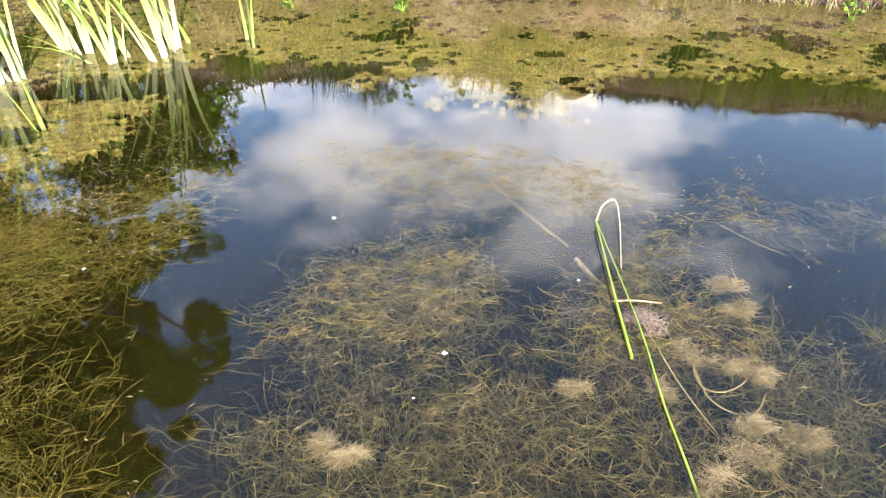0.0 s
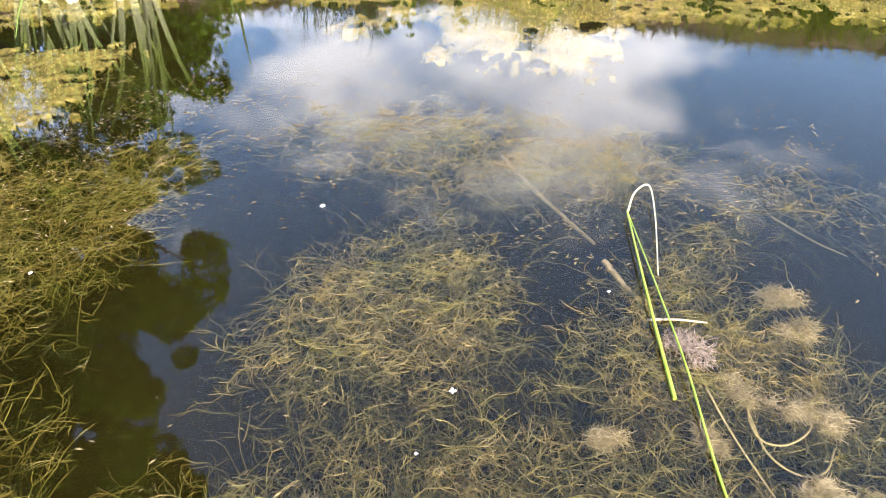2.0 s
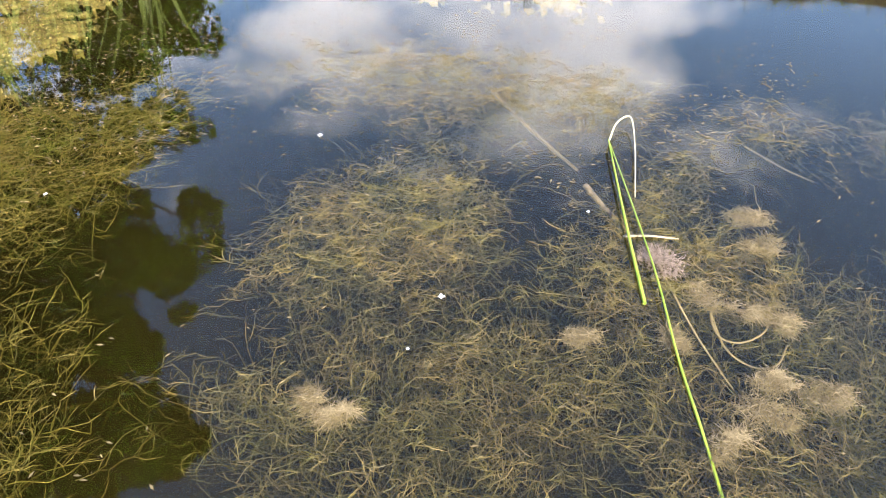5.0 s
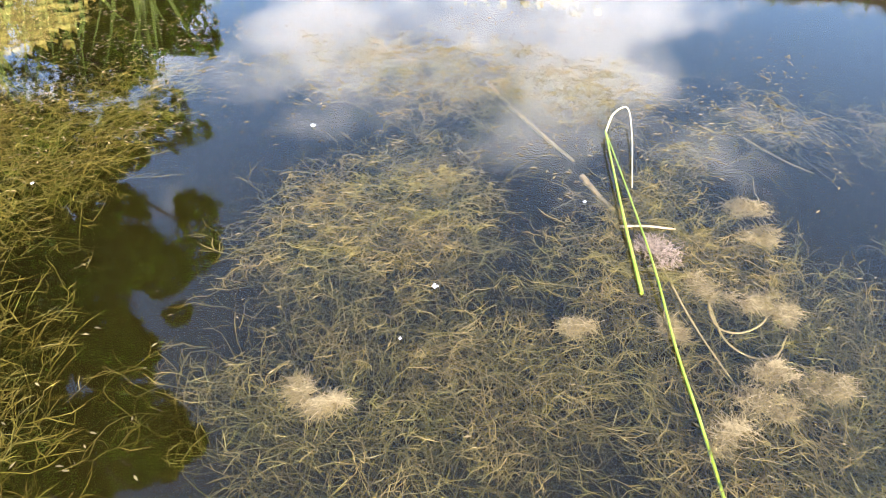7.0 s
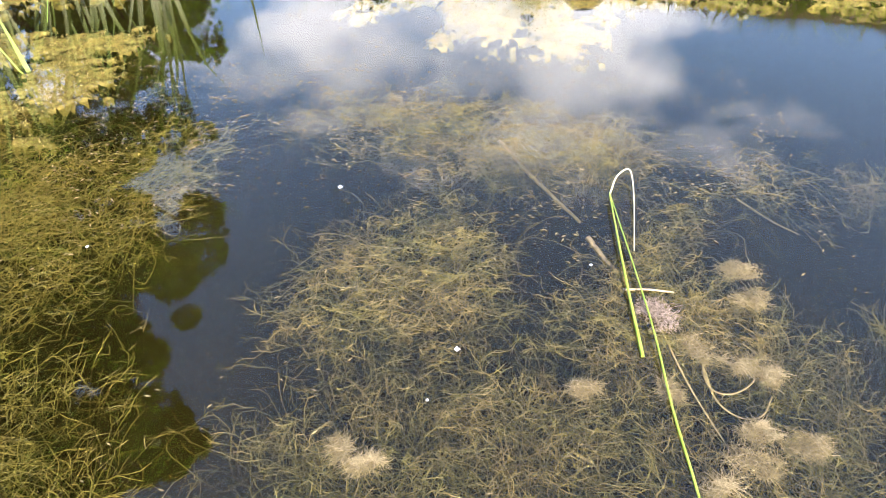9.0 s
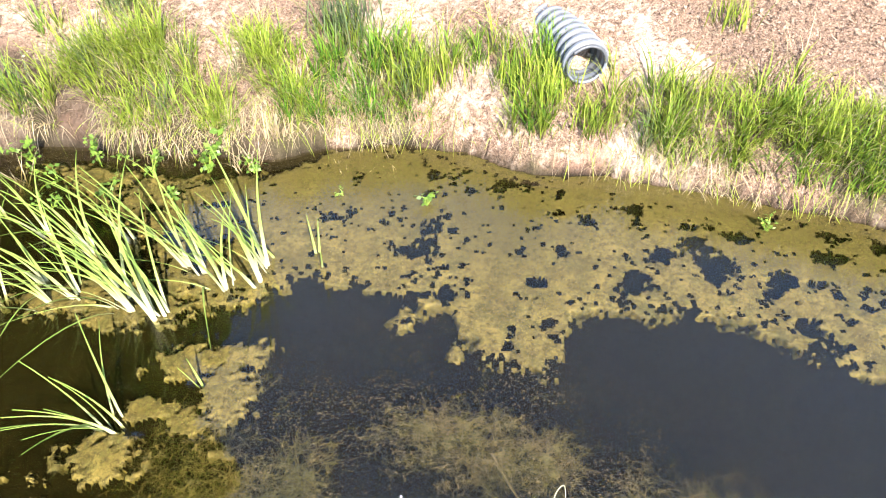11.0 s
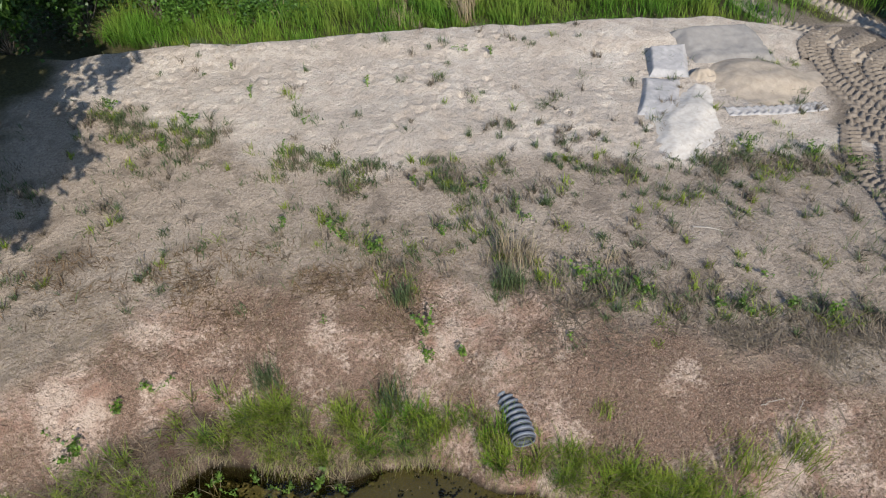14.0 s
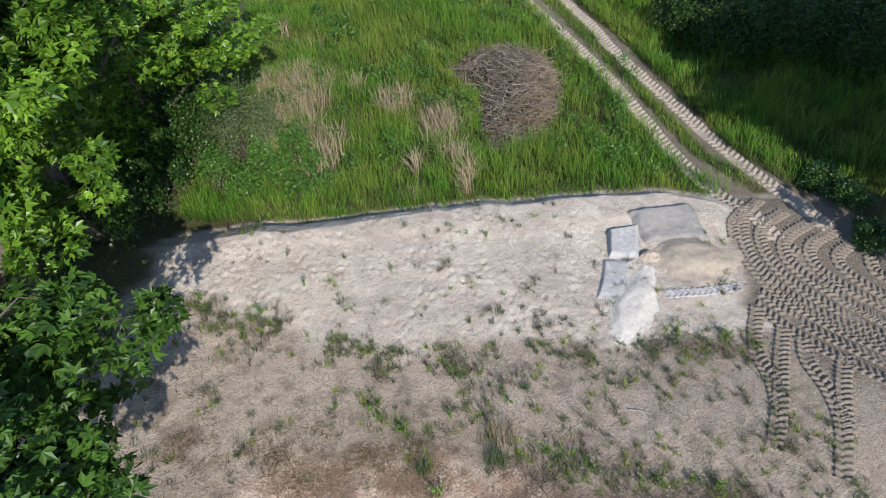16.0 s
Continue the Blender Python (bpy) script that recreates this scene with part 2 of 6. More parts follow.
def strand_material(name, low, high, pale):
    k = Mat(name, 0.6, 0.3)
    # darker towards the root: dimming with depth put into the stem colour
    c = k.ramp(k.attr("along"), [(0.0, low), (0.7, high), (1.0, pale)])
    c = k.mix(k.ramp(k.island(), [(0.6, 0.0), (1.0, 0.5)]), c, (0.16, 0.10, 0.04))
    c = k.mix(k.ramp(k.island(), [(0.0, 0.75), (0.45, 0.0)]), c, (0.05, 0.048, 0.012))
    c = k.mix(k.ramp(k.noise(4.5, 3), [(0.42, 0.0), (0.62, 0.5)]), c, (0.12, 0.11, 0.022))
    k.colour(c)
    return k.m


def pipe_material():
    k = Mat("weathered_pipe_lit_ribs", 0.55, 0.4)
    n = k.noise(9, 5, 0.7)
    c = k.mix(k.ramp(n, [(0.35, 0.0), (0.7, 1.0)]), (0.045, 0.05, 0.058), (0.12, 0.126, 0.138))
    # rib crests lighter: sun on the ridges put into the colour
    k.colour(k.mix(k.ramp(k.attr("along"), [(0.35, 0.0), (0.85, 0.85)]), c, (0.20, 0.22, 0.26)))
    k.bump(n, 0.2, 0.004)
    return k.m


SOIL, WATER, MURK_SHEET, ALGAE, PIPE = ground_material(), water_material(), murk_sheet_material(), mat_material(), pipe_material()
# bank grass roots darkened: shade in the gaps put into the blade colour
GREEN = blade_material("bank_grass_blade", (0.24, 0.20, 0.07), (0.28, 0.41, 0.035), (0.55, 0.67, 0.10), through=0.4, spread=0.22)
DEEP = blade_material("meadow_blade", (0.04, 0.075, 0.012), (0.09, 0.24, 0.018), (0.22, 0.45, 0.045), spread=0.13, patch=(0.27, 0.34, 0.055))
STRAW = blade_material("dry_blade", (0.42, 0.32, 0.20), (0.58, 0.47, 0.31), (0.64, 0.54, 0.37), 0.7, 0.2, 0.5)
BLUISH = blade_material("blue_green_blade", (0.30, 0.26, 0.12), (0.12, 0.19, 0.075), (0.17, 0.25, 0.12), spread=0.25)
REED = blade_material("cattail_leaf", (0.68, 0.65, 0.45), (0.29, 0.39, 0.09), (0.17, 0.31, 0.045), 0.4, 0.3, 0.15)
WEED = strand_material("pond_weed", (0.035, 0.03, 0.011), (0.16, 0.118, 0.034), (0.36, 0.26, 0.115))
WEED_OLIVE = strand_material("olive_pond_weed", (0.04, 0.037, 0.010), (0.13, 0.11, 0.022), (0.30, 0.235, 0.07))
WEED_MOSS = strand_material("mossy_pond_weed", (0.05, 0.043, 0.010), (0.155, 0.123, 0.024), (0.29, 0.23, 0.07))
TUFTY = leaf_material("pale_algae", (0.20, 0.15, 0.075), (0.36, 0.28, 0.16), 0.1, 0.8)
FLUFF = leaf_material("pinkish_foam", (0.20, 0.14, 0.11), (0.47, 0.36, 0.30), 0.1, 0.8)
STICK = plain_material("grey_wood", (0.13, 0.095, 0.07), (0.30, 0.235, 0.175), 40, 0.85, 0.4)
PALE_STICK = plain_material("bleached_wood", (0.42, 0.36, 0.30), (0.62, 0.56, 0.48), 40, 0.85, 0.3)
BARK = plain_material("bark", (0.07, 0.055, 0.042), (0.19, 0.16, 0.125), 14, 0.9, 0.9)
TREAD = plain_material("tyre_churned_soil", (0.19, 0.155, 0.122), (0.35, 0.29, 0.23), 12, 0.95, 0.4, 0.15)
GREY_SAND = plain_material("grey_sand", (0.40, 0.38, 0.365), (0.57, 0.54, 0.52), 7, 0.95, 0.3, 0.15)
WET_SAND = plain_material("damp_grey_sand", (0.30, 0.275, 0.25), (0.40, 0.37, 0.335), 5, 0.9, 0.3, 0.2)
TAN_SAND = plain_material("tan_sand", (0.38, 0.31, 0.235), (0.56, 0.47, 0.37), 6, 0.95, 0.4, 0.15)
LEAF = leaf_material("oak_leaf", (0.045, 0.12, 0.012), (0.26, 0.45, 0.04), 0.4, 0.38)
# oak leaf darkened: the shade on thicket and undergrowth put into the colour
LEAF_SHADE = leaf_material("deep_shade_oak_leaf", (0.022, 0.055, 0.012), (0.075, 0.16, 0.022))
# oak leaf partly darkened: shade on the bank tree put into its colour
LEAF_HALF_SHADE = leaf_material("shaded_oak_leaf", (0.03, 0.075, 0.012), (0.12, 0.24, 0.03))
LEAF_DARK = leaf_material("shrub_leaf", (0.03, 0.075, 0.018), (0.085, 0.18, 0.035))
WEEDY = leaf_material("meadow_weed_leaf", (0.05, 0.12, 0.018), (0.15, 0.30, 0.045))
WHITE_SAND = plain_material("dry_white_sand", (0.58, 0.52, 0.455), (0.80, 0.735, 0.65), 9, 0.95, 0.4, 0.15)
PALE_TREAD = plain_material("tyre_pressed_sand", (0.33, 0.27, 0.205), (0.52, 0.44, 0.35), 9, 0.95, 0.4, 0.15)
HERB = leaf_material("herb_leaf", (0.07, 0.14, 0.02), (0.22, 0.36, 0.05))
JUNIPER = leaf_material("juniper_needle", (0.07, 0.105, 0.035), (0.17, 0.22, 0.085), 0.15, 0.6)
STEM_GREEN = plain_material("green_stem", (0.19, 0.30, 0.03), (0.36, 0.46, 0.07), 25, 0.4, 0.0)
STEM_PALE = plain_material("pale_stem", (0.55, 0.50, 0.30), (0.70, 0.64, 0.42), 25, 0.5, 0.0)
STEM_BROWN = plain_material("brown_stem", (0.26, 0.19, 0.11), (0.42, 0.33, 0.20), 25, 0.6, 0.0)
WHITE = plain_material("white_petal", (0.75, 0.74, 0.70), (0.85, 0.84, 0.80), 50, 0.6, 0.0)
DEAD = blade_material("dead_shrub_blade", (0.14, 0.11, 0.085), (0.25, 0.205, 0.16), (0.33, 0.275, 0.22), 0.8, 0.1, 0.3)
STEMMY = blade_material("brown_stalk", (0.12, 0.075, 0.045), (0.26, 0.17, 0.105), (0.42, 0.30, 0.20), 0.8, 0.1, 0.3)
LITTER = leaf_material("dead_leaf", (0.14, 0.085, 0.055), (0.54, 0.40, 0.295), 0.1, 0.8)
FROTH = leaf_material("algae_froth", (0.16, 0.122, 0.035), (0.30, 0.235, 0.085), 0.15, 0.8)
FROTH_SHORE = leaf_material("olive_algae_froth", (0.085, 0.066, 0.014), (0.19, 0.15, 0.038), 0.15, 0.8)
FLECK = leaf_material("brown_fleck", (0.045, 0.038, 0.016), (0.27, 0.205, 0.10), 0.1, 0.7)


# ---- mesh tools ----
rng = np.random.default_rng(7)


def fbm(x, y, scale=1.0, octaves=4, seed=0.0):
    """Smooth noise, about -1 to 1, for arrays."""
    x, y = np.asarray(x, float) * scale + seed * 17.3, np.asarray(y, float) * scale - seed * 9.1
    total, weight = np.zeros(np.broadcast(x, y).shape), 1.0
    for _ in range(octaves):
        i, j = np.floor(x), np.floor(y)
        u, v = x - i, y - j
        u, v = u * u * (3 - 2 * u), v * v * (3 - 2 * v)

        def lattice(a, b):
            h = np.sin(a * 127.1 + b * 311.7 + seed * 3.7) * 43758.5453
            return 2 * (h - np.floor(h)) - 1

        total += weight * ((lattice(i, j) * (1 - u) + lattice(i + 1, j) * u) * (1 - v)
                           + (lattice(i, j + 1) * (1 - u) + lattice(i + 1, j + 1) * u) * v)
        x, y, weight = x * 2.03 + 5.1, y * 2.03 - 3.3, weight * 0.5
    return total / 1.6


def smooth(a, b, v):
    t = np.clip((v - a) / (b - a), 0, 1)
    return t * t * (3 - 2 * t)


def mesh_from(name, verts, faces, attrs=None, shade=True):
    """A mesh from arrays; faces all with the same number of corners."""
    verts, faces = np.asarray(verts, np.float32), np.asarray(faces, np.int32)
    me = bpy.data.meshes.new(name)
    me.vertices.add(len(verts))
    me.vertices.foreach_set("co", verts.ravel())
    n = faces.shape[1]
    me.loops.add(faces.size)
    me.loops.foreach_set("vertex_index", faces.ravel())
    me.polygons.add(len(faces))
    me.polygons.foreach_set("loop_start", np.arange(0, faces.size, n, dtype=np.int32))
    me.polygons.foreach_set("use_smooth", np.full(len(faces), shade))
    for key, values in (attrs or {}).items():
        me.attributes.new(key, "FLOAT", "POINT").data.foreach_set("value", np.asarray(values, np.float32).ravel())
    me.update(calc_edges=True)
    return me


def put(name, me, material, parent=None, label=""):
    me.materials.append(material)
    ob = new(name, me)
    ob.parent = parent
    return tagged(ob, label)


def empty(name, x, y, z):
    ob = new(name)
    ob.empty_display_size = 0.1
    ob.matrix_basis = pose(x, y, z)
    return ob


def blades(base, height, width, heading, lean, droop, rows=4, turn=None, sag=0.0):
    """Flat tapering blades. base (N,3); heading: way it leans; lean, droop: sideways reach by the tip, per height."""
    n = len(base)
    t = np.linspace(0, 1, rows)[None, :]
    reach = height[:, None] * (lean[:, None] * t + droop[:, None] * t ** 2.5)
    sag = np.asarray(sag, float).reshape(-1, 1)
    up = height[:, None] * (t * (1 - sag) - sag * 1.1 * t ** 2 - (1 - sag) * 0.5 * np.clip(np.abs(droop[:, None]), 0, 1.6) * t ** 3)
    cx, cy = np.cos(heading)[:, None], np.sin(heading)[:, None]
    mid = np.stack([base[:, 0:1] + reach * cx, base[:, 1:2] + reach * cy, base[:, 2:3] + up], -1)
    face = heading + np.pi / 2 if turn is None else turn
    side = np.stack([np.cos(face), np.sin(face), np.zeros(n)], -1)[:, None, :]
    w = width[:, None] * np.clip(1 - t ** 2.2, 0.06, 1) * (0.75 + 0.5 * np.minimum(t * 3, 0.5))
    v = np.stack([mid - side * w[..., None] / 2, mid + side * w[..., None] / 2], 2).reshape(-1, 3)
    f = []
    for r in range(rows - 1):
        a = np.arange(n) * rows * 2 + r * 2
        f.append(np.stack([a, a + 1, a + 3, a + 2], -1))
    along = np.repeat(np.repeat(t, n, 0).reshape(-1), 2)
    return v, np.concatenate(f), along


def blade_mesh(name, *args, **kw):
    v, f, along = blades(*args, **kw)
    return mesh_from(name, v, f, {"along": along})


def tubes(paths, radius, sides=3, taper=0.35):
    """Tubes along paths (N,S,3) with radii (N,)."""
    n, s, _ = paths.shape
    way = np.gradient(paths, axis=1)
    way /= np.linalg.norm(way, axis=-1, keepdims=True) + 1e-9
    ref = np.where(np.abs(way[..., 2:3]) > 0.8, np.array([1.0, 0, 0]), np.array([0, 0, 1.0]))
    a = np.cross(way, ref)
    a /= np.linalg.norm(a, axis=-1, keepdims=True) + 1e-9
    b = np.cross(way, a)
    t = np.linspace(0, 1, s)[None, :, None]
    r = np.asarray(radius)[:, None, None] * (1 - (1 - taper) * t)
    ring = [paths + r * (a * math.cos(q) + b * math.sin(q)) for q in np.arange(sides) * 2 * math.pi / sides]
    v = np.stack(ring, 2).reshape(-1, 3)
    f = []
    base = np.arange(n)[:, None] * s * sides + np.arange(s - 1)[None, :] * sides
    for q in range(sides):
        p = (q + 1) % sides
        f.append(np.stack([base + q, base + p, base + sides + p, base + sides + q], -1).reshape(-1, 4))
    along = np.broadcast_to(t, (n, s, sides)).reshape(-1)
    return v, np.concatenate(f), along


def tube_mesh(name, paths, radius, sides=3, taper=0.35):
    v, f, along = tubes(np.asarray(paths, float), np.atleast_1d(np.asarray(radius, float)), sides, taper)
    return mesh_from(name, v, f, {"along": along})


def curve(points, count, wobble=0.0):
    """A smooth line through points, with count places."""
    p = np.asarray(points, float)
    t = np.linspace(0, len(p) - 1, count)
    i = np.clip(t.astype(int), 0, len(p) - 2)
    u = (t - i)[:, None]
    q = np.vstack([2 * p[0] - p[1], p, 2 * p[-1] - p[-2]])
    a, b, c, d = q[i], q[i + 1], q[i + 2], q[i + 3]
    line = 0.5 * (2 * b + (c - a) * u + (2 * a - 5 * b + 4 * c - d) * u ** 2 + (3 * b - a - 3 * c + d) * u ** 3)
    return line + rng.normal(0, wobble, line.shape) if wobble else line


def join(pieces):
    """Joins (verts, faces, along) triples."""
    vs, fs, al, k = [], [], [], 0
    for v, f, a in pieces:
        vs.append(v), fs.append(f + k), al.append(a)
        k += len(v)
    return np.concatenate(vs), np.concatenate(fs), np.concatenate(al)


# ---- the lie of the land ----
SHORE_X = [-13, -10, -8, -6.5, -5.1, -4.5, -4.2, -3.9, -3.25, -2.6, -1.6, -1.1, -0.58, 0, 0.5, 1.0, 1.56, 2.2, 2.7, 3.3, 3.8, 4.4, 6, 8, 11, 13]
SHORE_Y = [-7, -1, 1.6, 3.1, 4.0, 4.4, 4.8, 5.0, 4.95, 4.8, 4.82, 4.94, 4.96, 4.86, 4.66, 4.5, 4.38, 4.2, 4.02, 3.85, 3.69, 3.44, 2.8, 1.6, -2, -7]
EDGE_X = [-30, -9, -6, -4, 0, 3.6, 5.6, 7.2, 9, 30]
EDGE_Y = [15.2, 15.35, 15.85, 16.25, 16.9, 17.2, 17.5, 17.8, 17.2, 17.2]
FRONT_X = [-9, -6.7, -5.3, -3.2, -1.7, -0.2, 1.4, 3, 4.4, 6, 9]
FRONT_Y = [12.6, 11.9, 11.3, 10.4, 10.2, 10.8, 11.0, 10.9, 10.5, 11.0, 11.3]
BANK_D = [-30, -2.5, -1.2, -0.4, -0.05, 0.0, 0.07, 0.16, 0.5, 1.2, 1.8, 2.6, 3.5, 500]
BANK_Z = [-0.75, -0.62, -0.42, -0.16, -0.05, 0.0, 0.18, 0.26, 0.50, 0.92, 1.30, 1.57, 1.62, 1.62]


def edge_y(x):
    """Where the sand bench breaks off to the meadow."""
    return np.interp(x, EDGE_X, EDGE_Y) + 0.22 * fbm(x, 0 * x, 0.55, 4, 8.0) * smooth(9.0, 7.0, x)


def inland(x, y):
    """Metres from the water's edge, positive on land."""
    return np.maximum(y - np.interp(x, SHORE_X, SHORE_Y) + 0.11 * fbm(x, y, 1.4, 4, 4.0), -7 - y)


def land(x, y):
    """Height of the ground."""
    x, y = np.asarray(x, float), np.asarray(y, float)
    d = inland(x, y)
    bank = np.interp(d, BANK_D, BANK_Z)
    top = smooth(1.5, 3.2, d)
    z = bank + top * (-0.052 * np.clip(x, -14, 14) * smooth(7.5, 12.5, y) - 0.012 * np.clip(y - 9, 0, 12))
    drop = np.interp(x, [-9, -4, 0, 8, 12], [0.85, 0.75, 0.52, 0.3, 0.05])
    fall = np.interp(x, [-9, -4, 0, 4], [1.15, 1.0, 0.65, 0.4])
    z = z - drop * np.clip((y - edge_y(x) + fall) / (fall + 0.3), 0, 1)
    dry = smooth(0.1, 0.6, d)
    z = z + dry * (0.05 * fbm(x, y, 0.5, 3, 1.0) + 0.022 * fbm(x, y, 2.3, 3, 2.0))
    sandy = smooth(-0.2, 0.6, y - np.interp(x, FRONT_X, FRONT_Y)) * (1 - smooth(-0.4, 0.1, y - edge_y(x))) * smooth(-9.2, -8.4, x) * (1 - smooth(8.6, 9.2, x))
    z = z + sandy * (0.022 * np.clip(fbm(x * 0.6, y, 1.5, 3, 3.0), -0.5, 1) + 0.012 * fbm(x * 0.7, y, 5.2, 2, 3.5) + 0.10 * smooth(-2.2, -1.2, y - edge_y(x)))
    z = z - 0.05 * np.exp(-((x - 1.03) ** 2 + (y - 4.98) ** 2) / 0.03)
    return z


def steps(*spans):
    out = []
    for a, b, s in spans:
        out.append(np.arange(a, b, s))
    return np.concatenate(out + [[spans[-1][1]]])


def rim(x, y, d):
    """Where the green fringe grows."""
    band = np.exp(-((d - 0.33 - 0.25 * np.exp(-((x + 2) / 1.5) ** 2)) / 0.30) ** 2)
    left = np.where(x < 0.9, smooth(1.05, 0.35, d) * 0.8, 0)
    return np.clip(np.maximum(band, left) * (0.6 + 0.4 * smooth(-5.0, -3.9, x)) * (0.52 + 1.8 * fbm(x, y, 2.6, 4, 62.0)) * 1.3, 0, 1)


def build_ground():
    xs = np.concatenate([-np.geomspace(600, 15, 14), steps((-14, -9, 0.12), (-9, 9, 0.06), (9, 14, 0.1)), np.geomspace(15, 600, 14)])
    ys = np.concatenate([-np.geomspace(600, 10, 12), steps((-9, 2.5, 0.35), (2.5, 8, 0.055), (8, 18, 0.065), (18, 34, 0.25)), np.geomspace(36, 700, 12)])
    x, y = np.meshgrid(xs, ys)
    z = land(x, y)
    r = np.random.default_rng(15)
    for walkway in range(46):
        fx, fy, way = r.uniform(-8, 6), r.uniform(11.2, 16), r.uniform(0, 6.28)
        for step in range(r.integers(6, 22)):
            way += r.normal(0, 0.2)
            fx, fy = fx + 0.4 * math.cos(way), fy + 0.4 * math.sin(way)
            px, py = fx + r.normal(0, 0.08), fy + r.normal(0, 0.08)
            i0, i1, j0, j1 = np.searchsorted(xs, px - 0.35), np.searchsorted(xs, px + 0.35), np.searchsorted(ys, py - 0.35), np.searchsorted(ys, py + 0.35)
            if -8.5 < px < 8.5 and 10.5 < py < 16.4:
                q = ((x[j0:j1, i0:i1] - px) / 0.07) ** 2 + ((y[j0:j1, i0:i1] - py) / 0.09) ** 2
                z[j0:j1, i0:i1] += 0.075 * (0.4 * np.exp(-q / 3.5) - np.exp(-q))
    d = inland(x, y)
    j = np.arange(len(ys) - 1)[:, None] * len(xs) + np.arange(len(xs) - 1)[None, :]
    f = np.stack([j, j + 1, j + 1 + len(xs), j + len(xs)], -1).reshape(-1, 4)
    n1, n2 = fbm(x, y, 1.1, 4, 5.0), fbm(x, y, 3.0, 3, 6.0)
    e = y - edge_y(x)
    sand = smooth(-0.25, 0.35, y - np.interp(x, FRONT_X, FRONT_Y) + 0.45 * n1 + 0.2 * n2) * (1 - smooth(0.25, 0.55, e)) * smooth(-9.1, -8.5, x + 0.4 * n1)
    yard = smooth(-0.3, 0.3, x - np.interp(y, [9, 11.5, 12.5, 15, 17], [10.2, 9.2, 8.4, 8.9, 9.3]) + 0.3 * n1) * smooth(9.0, 10.0, y + 0.3 * n1) * (1 - smooth(17.3, 18.2, y - 0.25 * (x - 11) + 0.4 * n1)) * (1 - smooth(13.4, 14.2, x + 0.2 * n2))
    lane_mid = np.interp(y, [17, 20, 24, 29, 33, 60], [10.6, 8.6, 7.3, 5.6, 4.1, -8])
    lane = smooth(0.6, 0.35, np.minimum(np.abs(x - lane_mid + 0.25), np.abs(x - lane_mid - 1.4)) + 0.15 * n2) * (y > 16.9)
    meadow = np.maximum(smooth(0.35, 0.6, e), smooth(13.2, 14.0, x + 0.4 * n1) * (y > 13)) * (1 - 0.8 * lane)
    far = smooth(14, 18, np.abs(x)) * (d > 2)
    # soil darkened under the fringe: shade between tufts put into the colour
    meadow = np.maximum(meadow, 0.85 * smooth(0.3, 0.8, rim(x, y, d)))
    meadow = np.maximum(meadow, np.maximum(far, smooth(-7.5, -9.5, y)))
    # soil darkened under the grove: the trees' shade put into the colour
    meadow = np.maximum(meadow, smooth(-8.9, -9.6, x + 0.5 * n1) * smooth(9.0, 10.5, y + 0.5 * n1))
    plateau = smooth(2.2, 3.1, d + 0.5 * n1)
    wet = (1 - smooth(0.015, 0.10, z + 0.04 * n2)) * np.where(z > 0.03, smooth(2.6, 0.8, x + 0.6 * n1) * 0.85 + 0.15, 1)
    # left bank: damp soil, with its shadowy edge put into the same mask
    wet = np.maximum(wet, 0.75 * smooth(0.5, 0.12, d + 0.18 * n1 - 0.6 * smooth(-3.2, -4.2, x)) * (d > -0.1) * smooth(-0.7, -2.2, x))
    wet = np.maximum(wet, 0.95 * smooth(0.035, 0.005, d) * (d > -0.1))
    me = mesh_from("ground", np.stack([x, y, z], -1).reshape(-1, 3), f,
                   {"sand": sand, "yard": np.maximum(yard, lane * 0.9), "meadow": meadow, "plateau": plateau, "wet": wet})
    ob = put("ground", me, SOIL)
    return tagged(ob, "sloping pond bank of pinkish soil with a pale sand bench above", "ground", kind="structure")


build_ground()


def build_water():
    v = [(-13.5, -8, 0), (13.5, -8, 0), (13.5, 5.4, 0), (-13.5, 5.4, 0)]
    ob = put("water", mesh_from("water", v, [(0, 1, 2, 3)]), WATER)
    ob.visible_shadow = False
    return tagged(ob, "still dark pond water with clear shallows over weed", "water", kind="structure")


build_water()
# flat sheets added below the surface to darken and haze with depth
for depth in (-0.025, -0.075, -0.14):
    ob = put("water", mesh_from("water", [(-13, -7.5, depth), (13, -7.5, depth), (13, 5.2, depth), (-13, 5.2, depth)], [(0, 1, 2, 3)]), MURK_SHEET)
    tagged(ob, "flat tinted sheet added under the water to dim and haze depth", "water", kind="structure")


# ---- floating algae ----
HOLES = [(-0.33, 3.65, 0.15, 0.06), (0.53, 3.34, 0.09, 0.06), (0.74, 3.65, 0.05, 0.07), (1.22, 3.31, 0.08, 0.08), (1.88, 3.48, 0.14, 0.15),
         (1.46, 3.6, 0.1, 0.07), (2.25, 3.36, 0.12, 0.07), (2.5, 3.3, 0.1, 0.05), (2.32, 2.93, 0.1, 0.08), (-0.6, 3.95, 0.05, 0.06),
         (0.99, 3.98, 0.07, 0.06), (0.41, 4.42, 0.12, 0.05), (-0.55, 3.15, 0.22, 0.09), (2.08, 3.78, 0.07, 0.07), (3.65, 3.15, 0.16, 0.13),
         (3.1, 3.65, 0.1, 0.07), (-0.95, 3.17, 0.2, 0.1), (1.3, 4.1, 0.12, 0.06), (1.75, 3.9, 0.1, 0.05), (2.7, 3.55, 0.12, 0.06)]
MAT_X = [-6, -4.5, -3.4, -2.6, -2.1, -1.75, -1.5, -1.3, -1.0, -0.85, -0.58, -0.42, -0.3, -0.18, -0.07, 0.0, 0.1, 0.3, 0.5, 0.6, 0.68, 0.75, 0.95, 1.15, 1.3, 1.5, 1.7, 1.9, 2.05, 2.25, 2.6, 3.2, 4.5, 7]
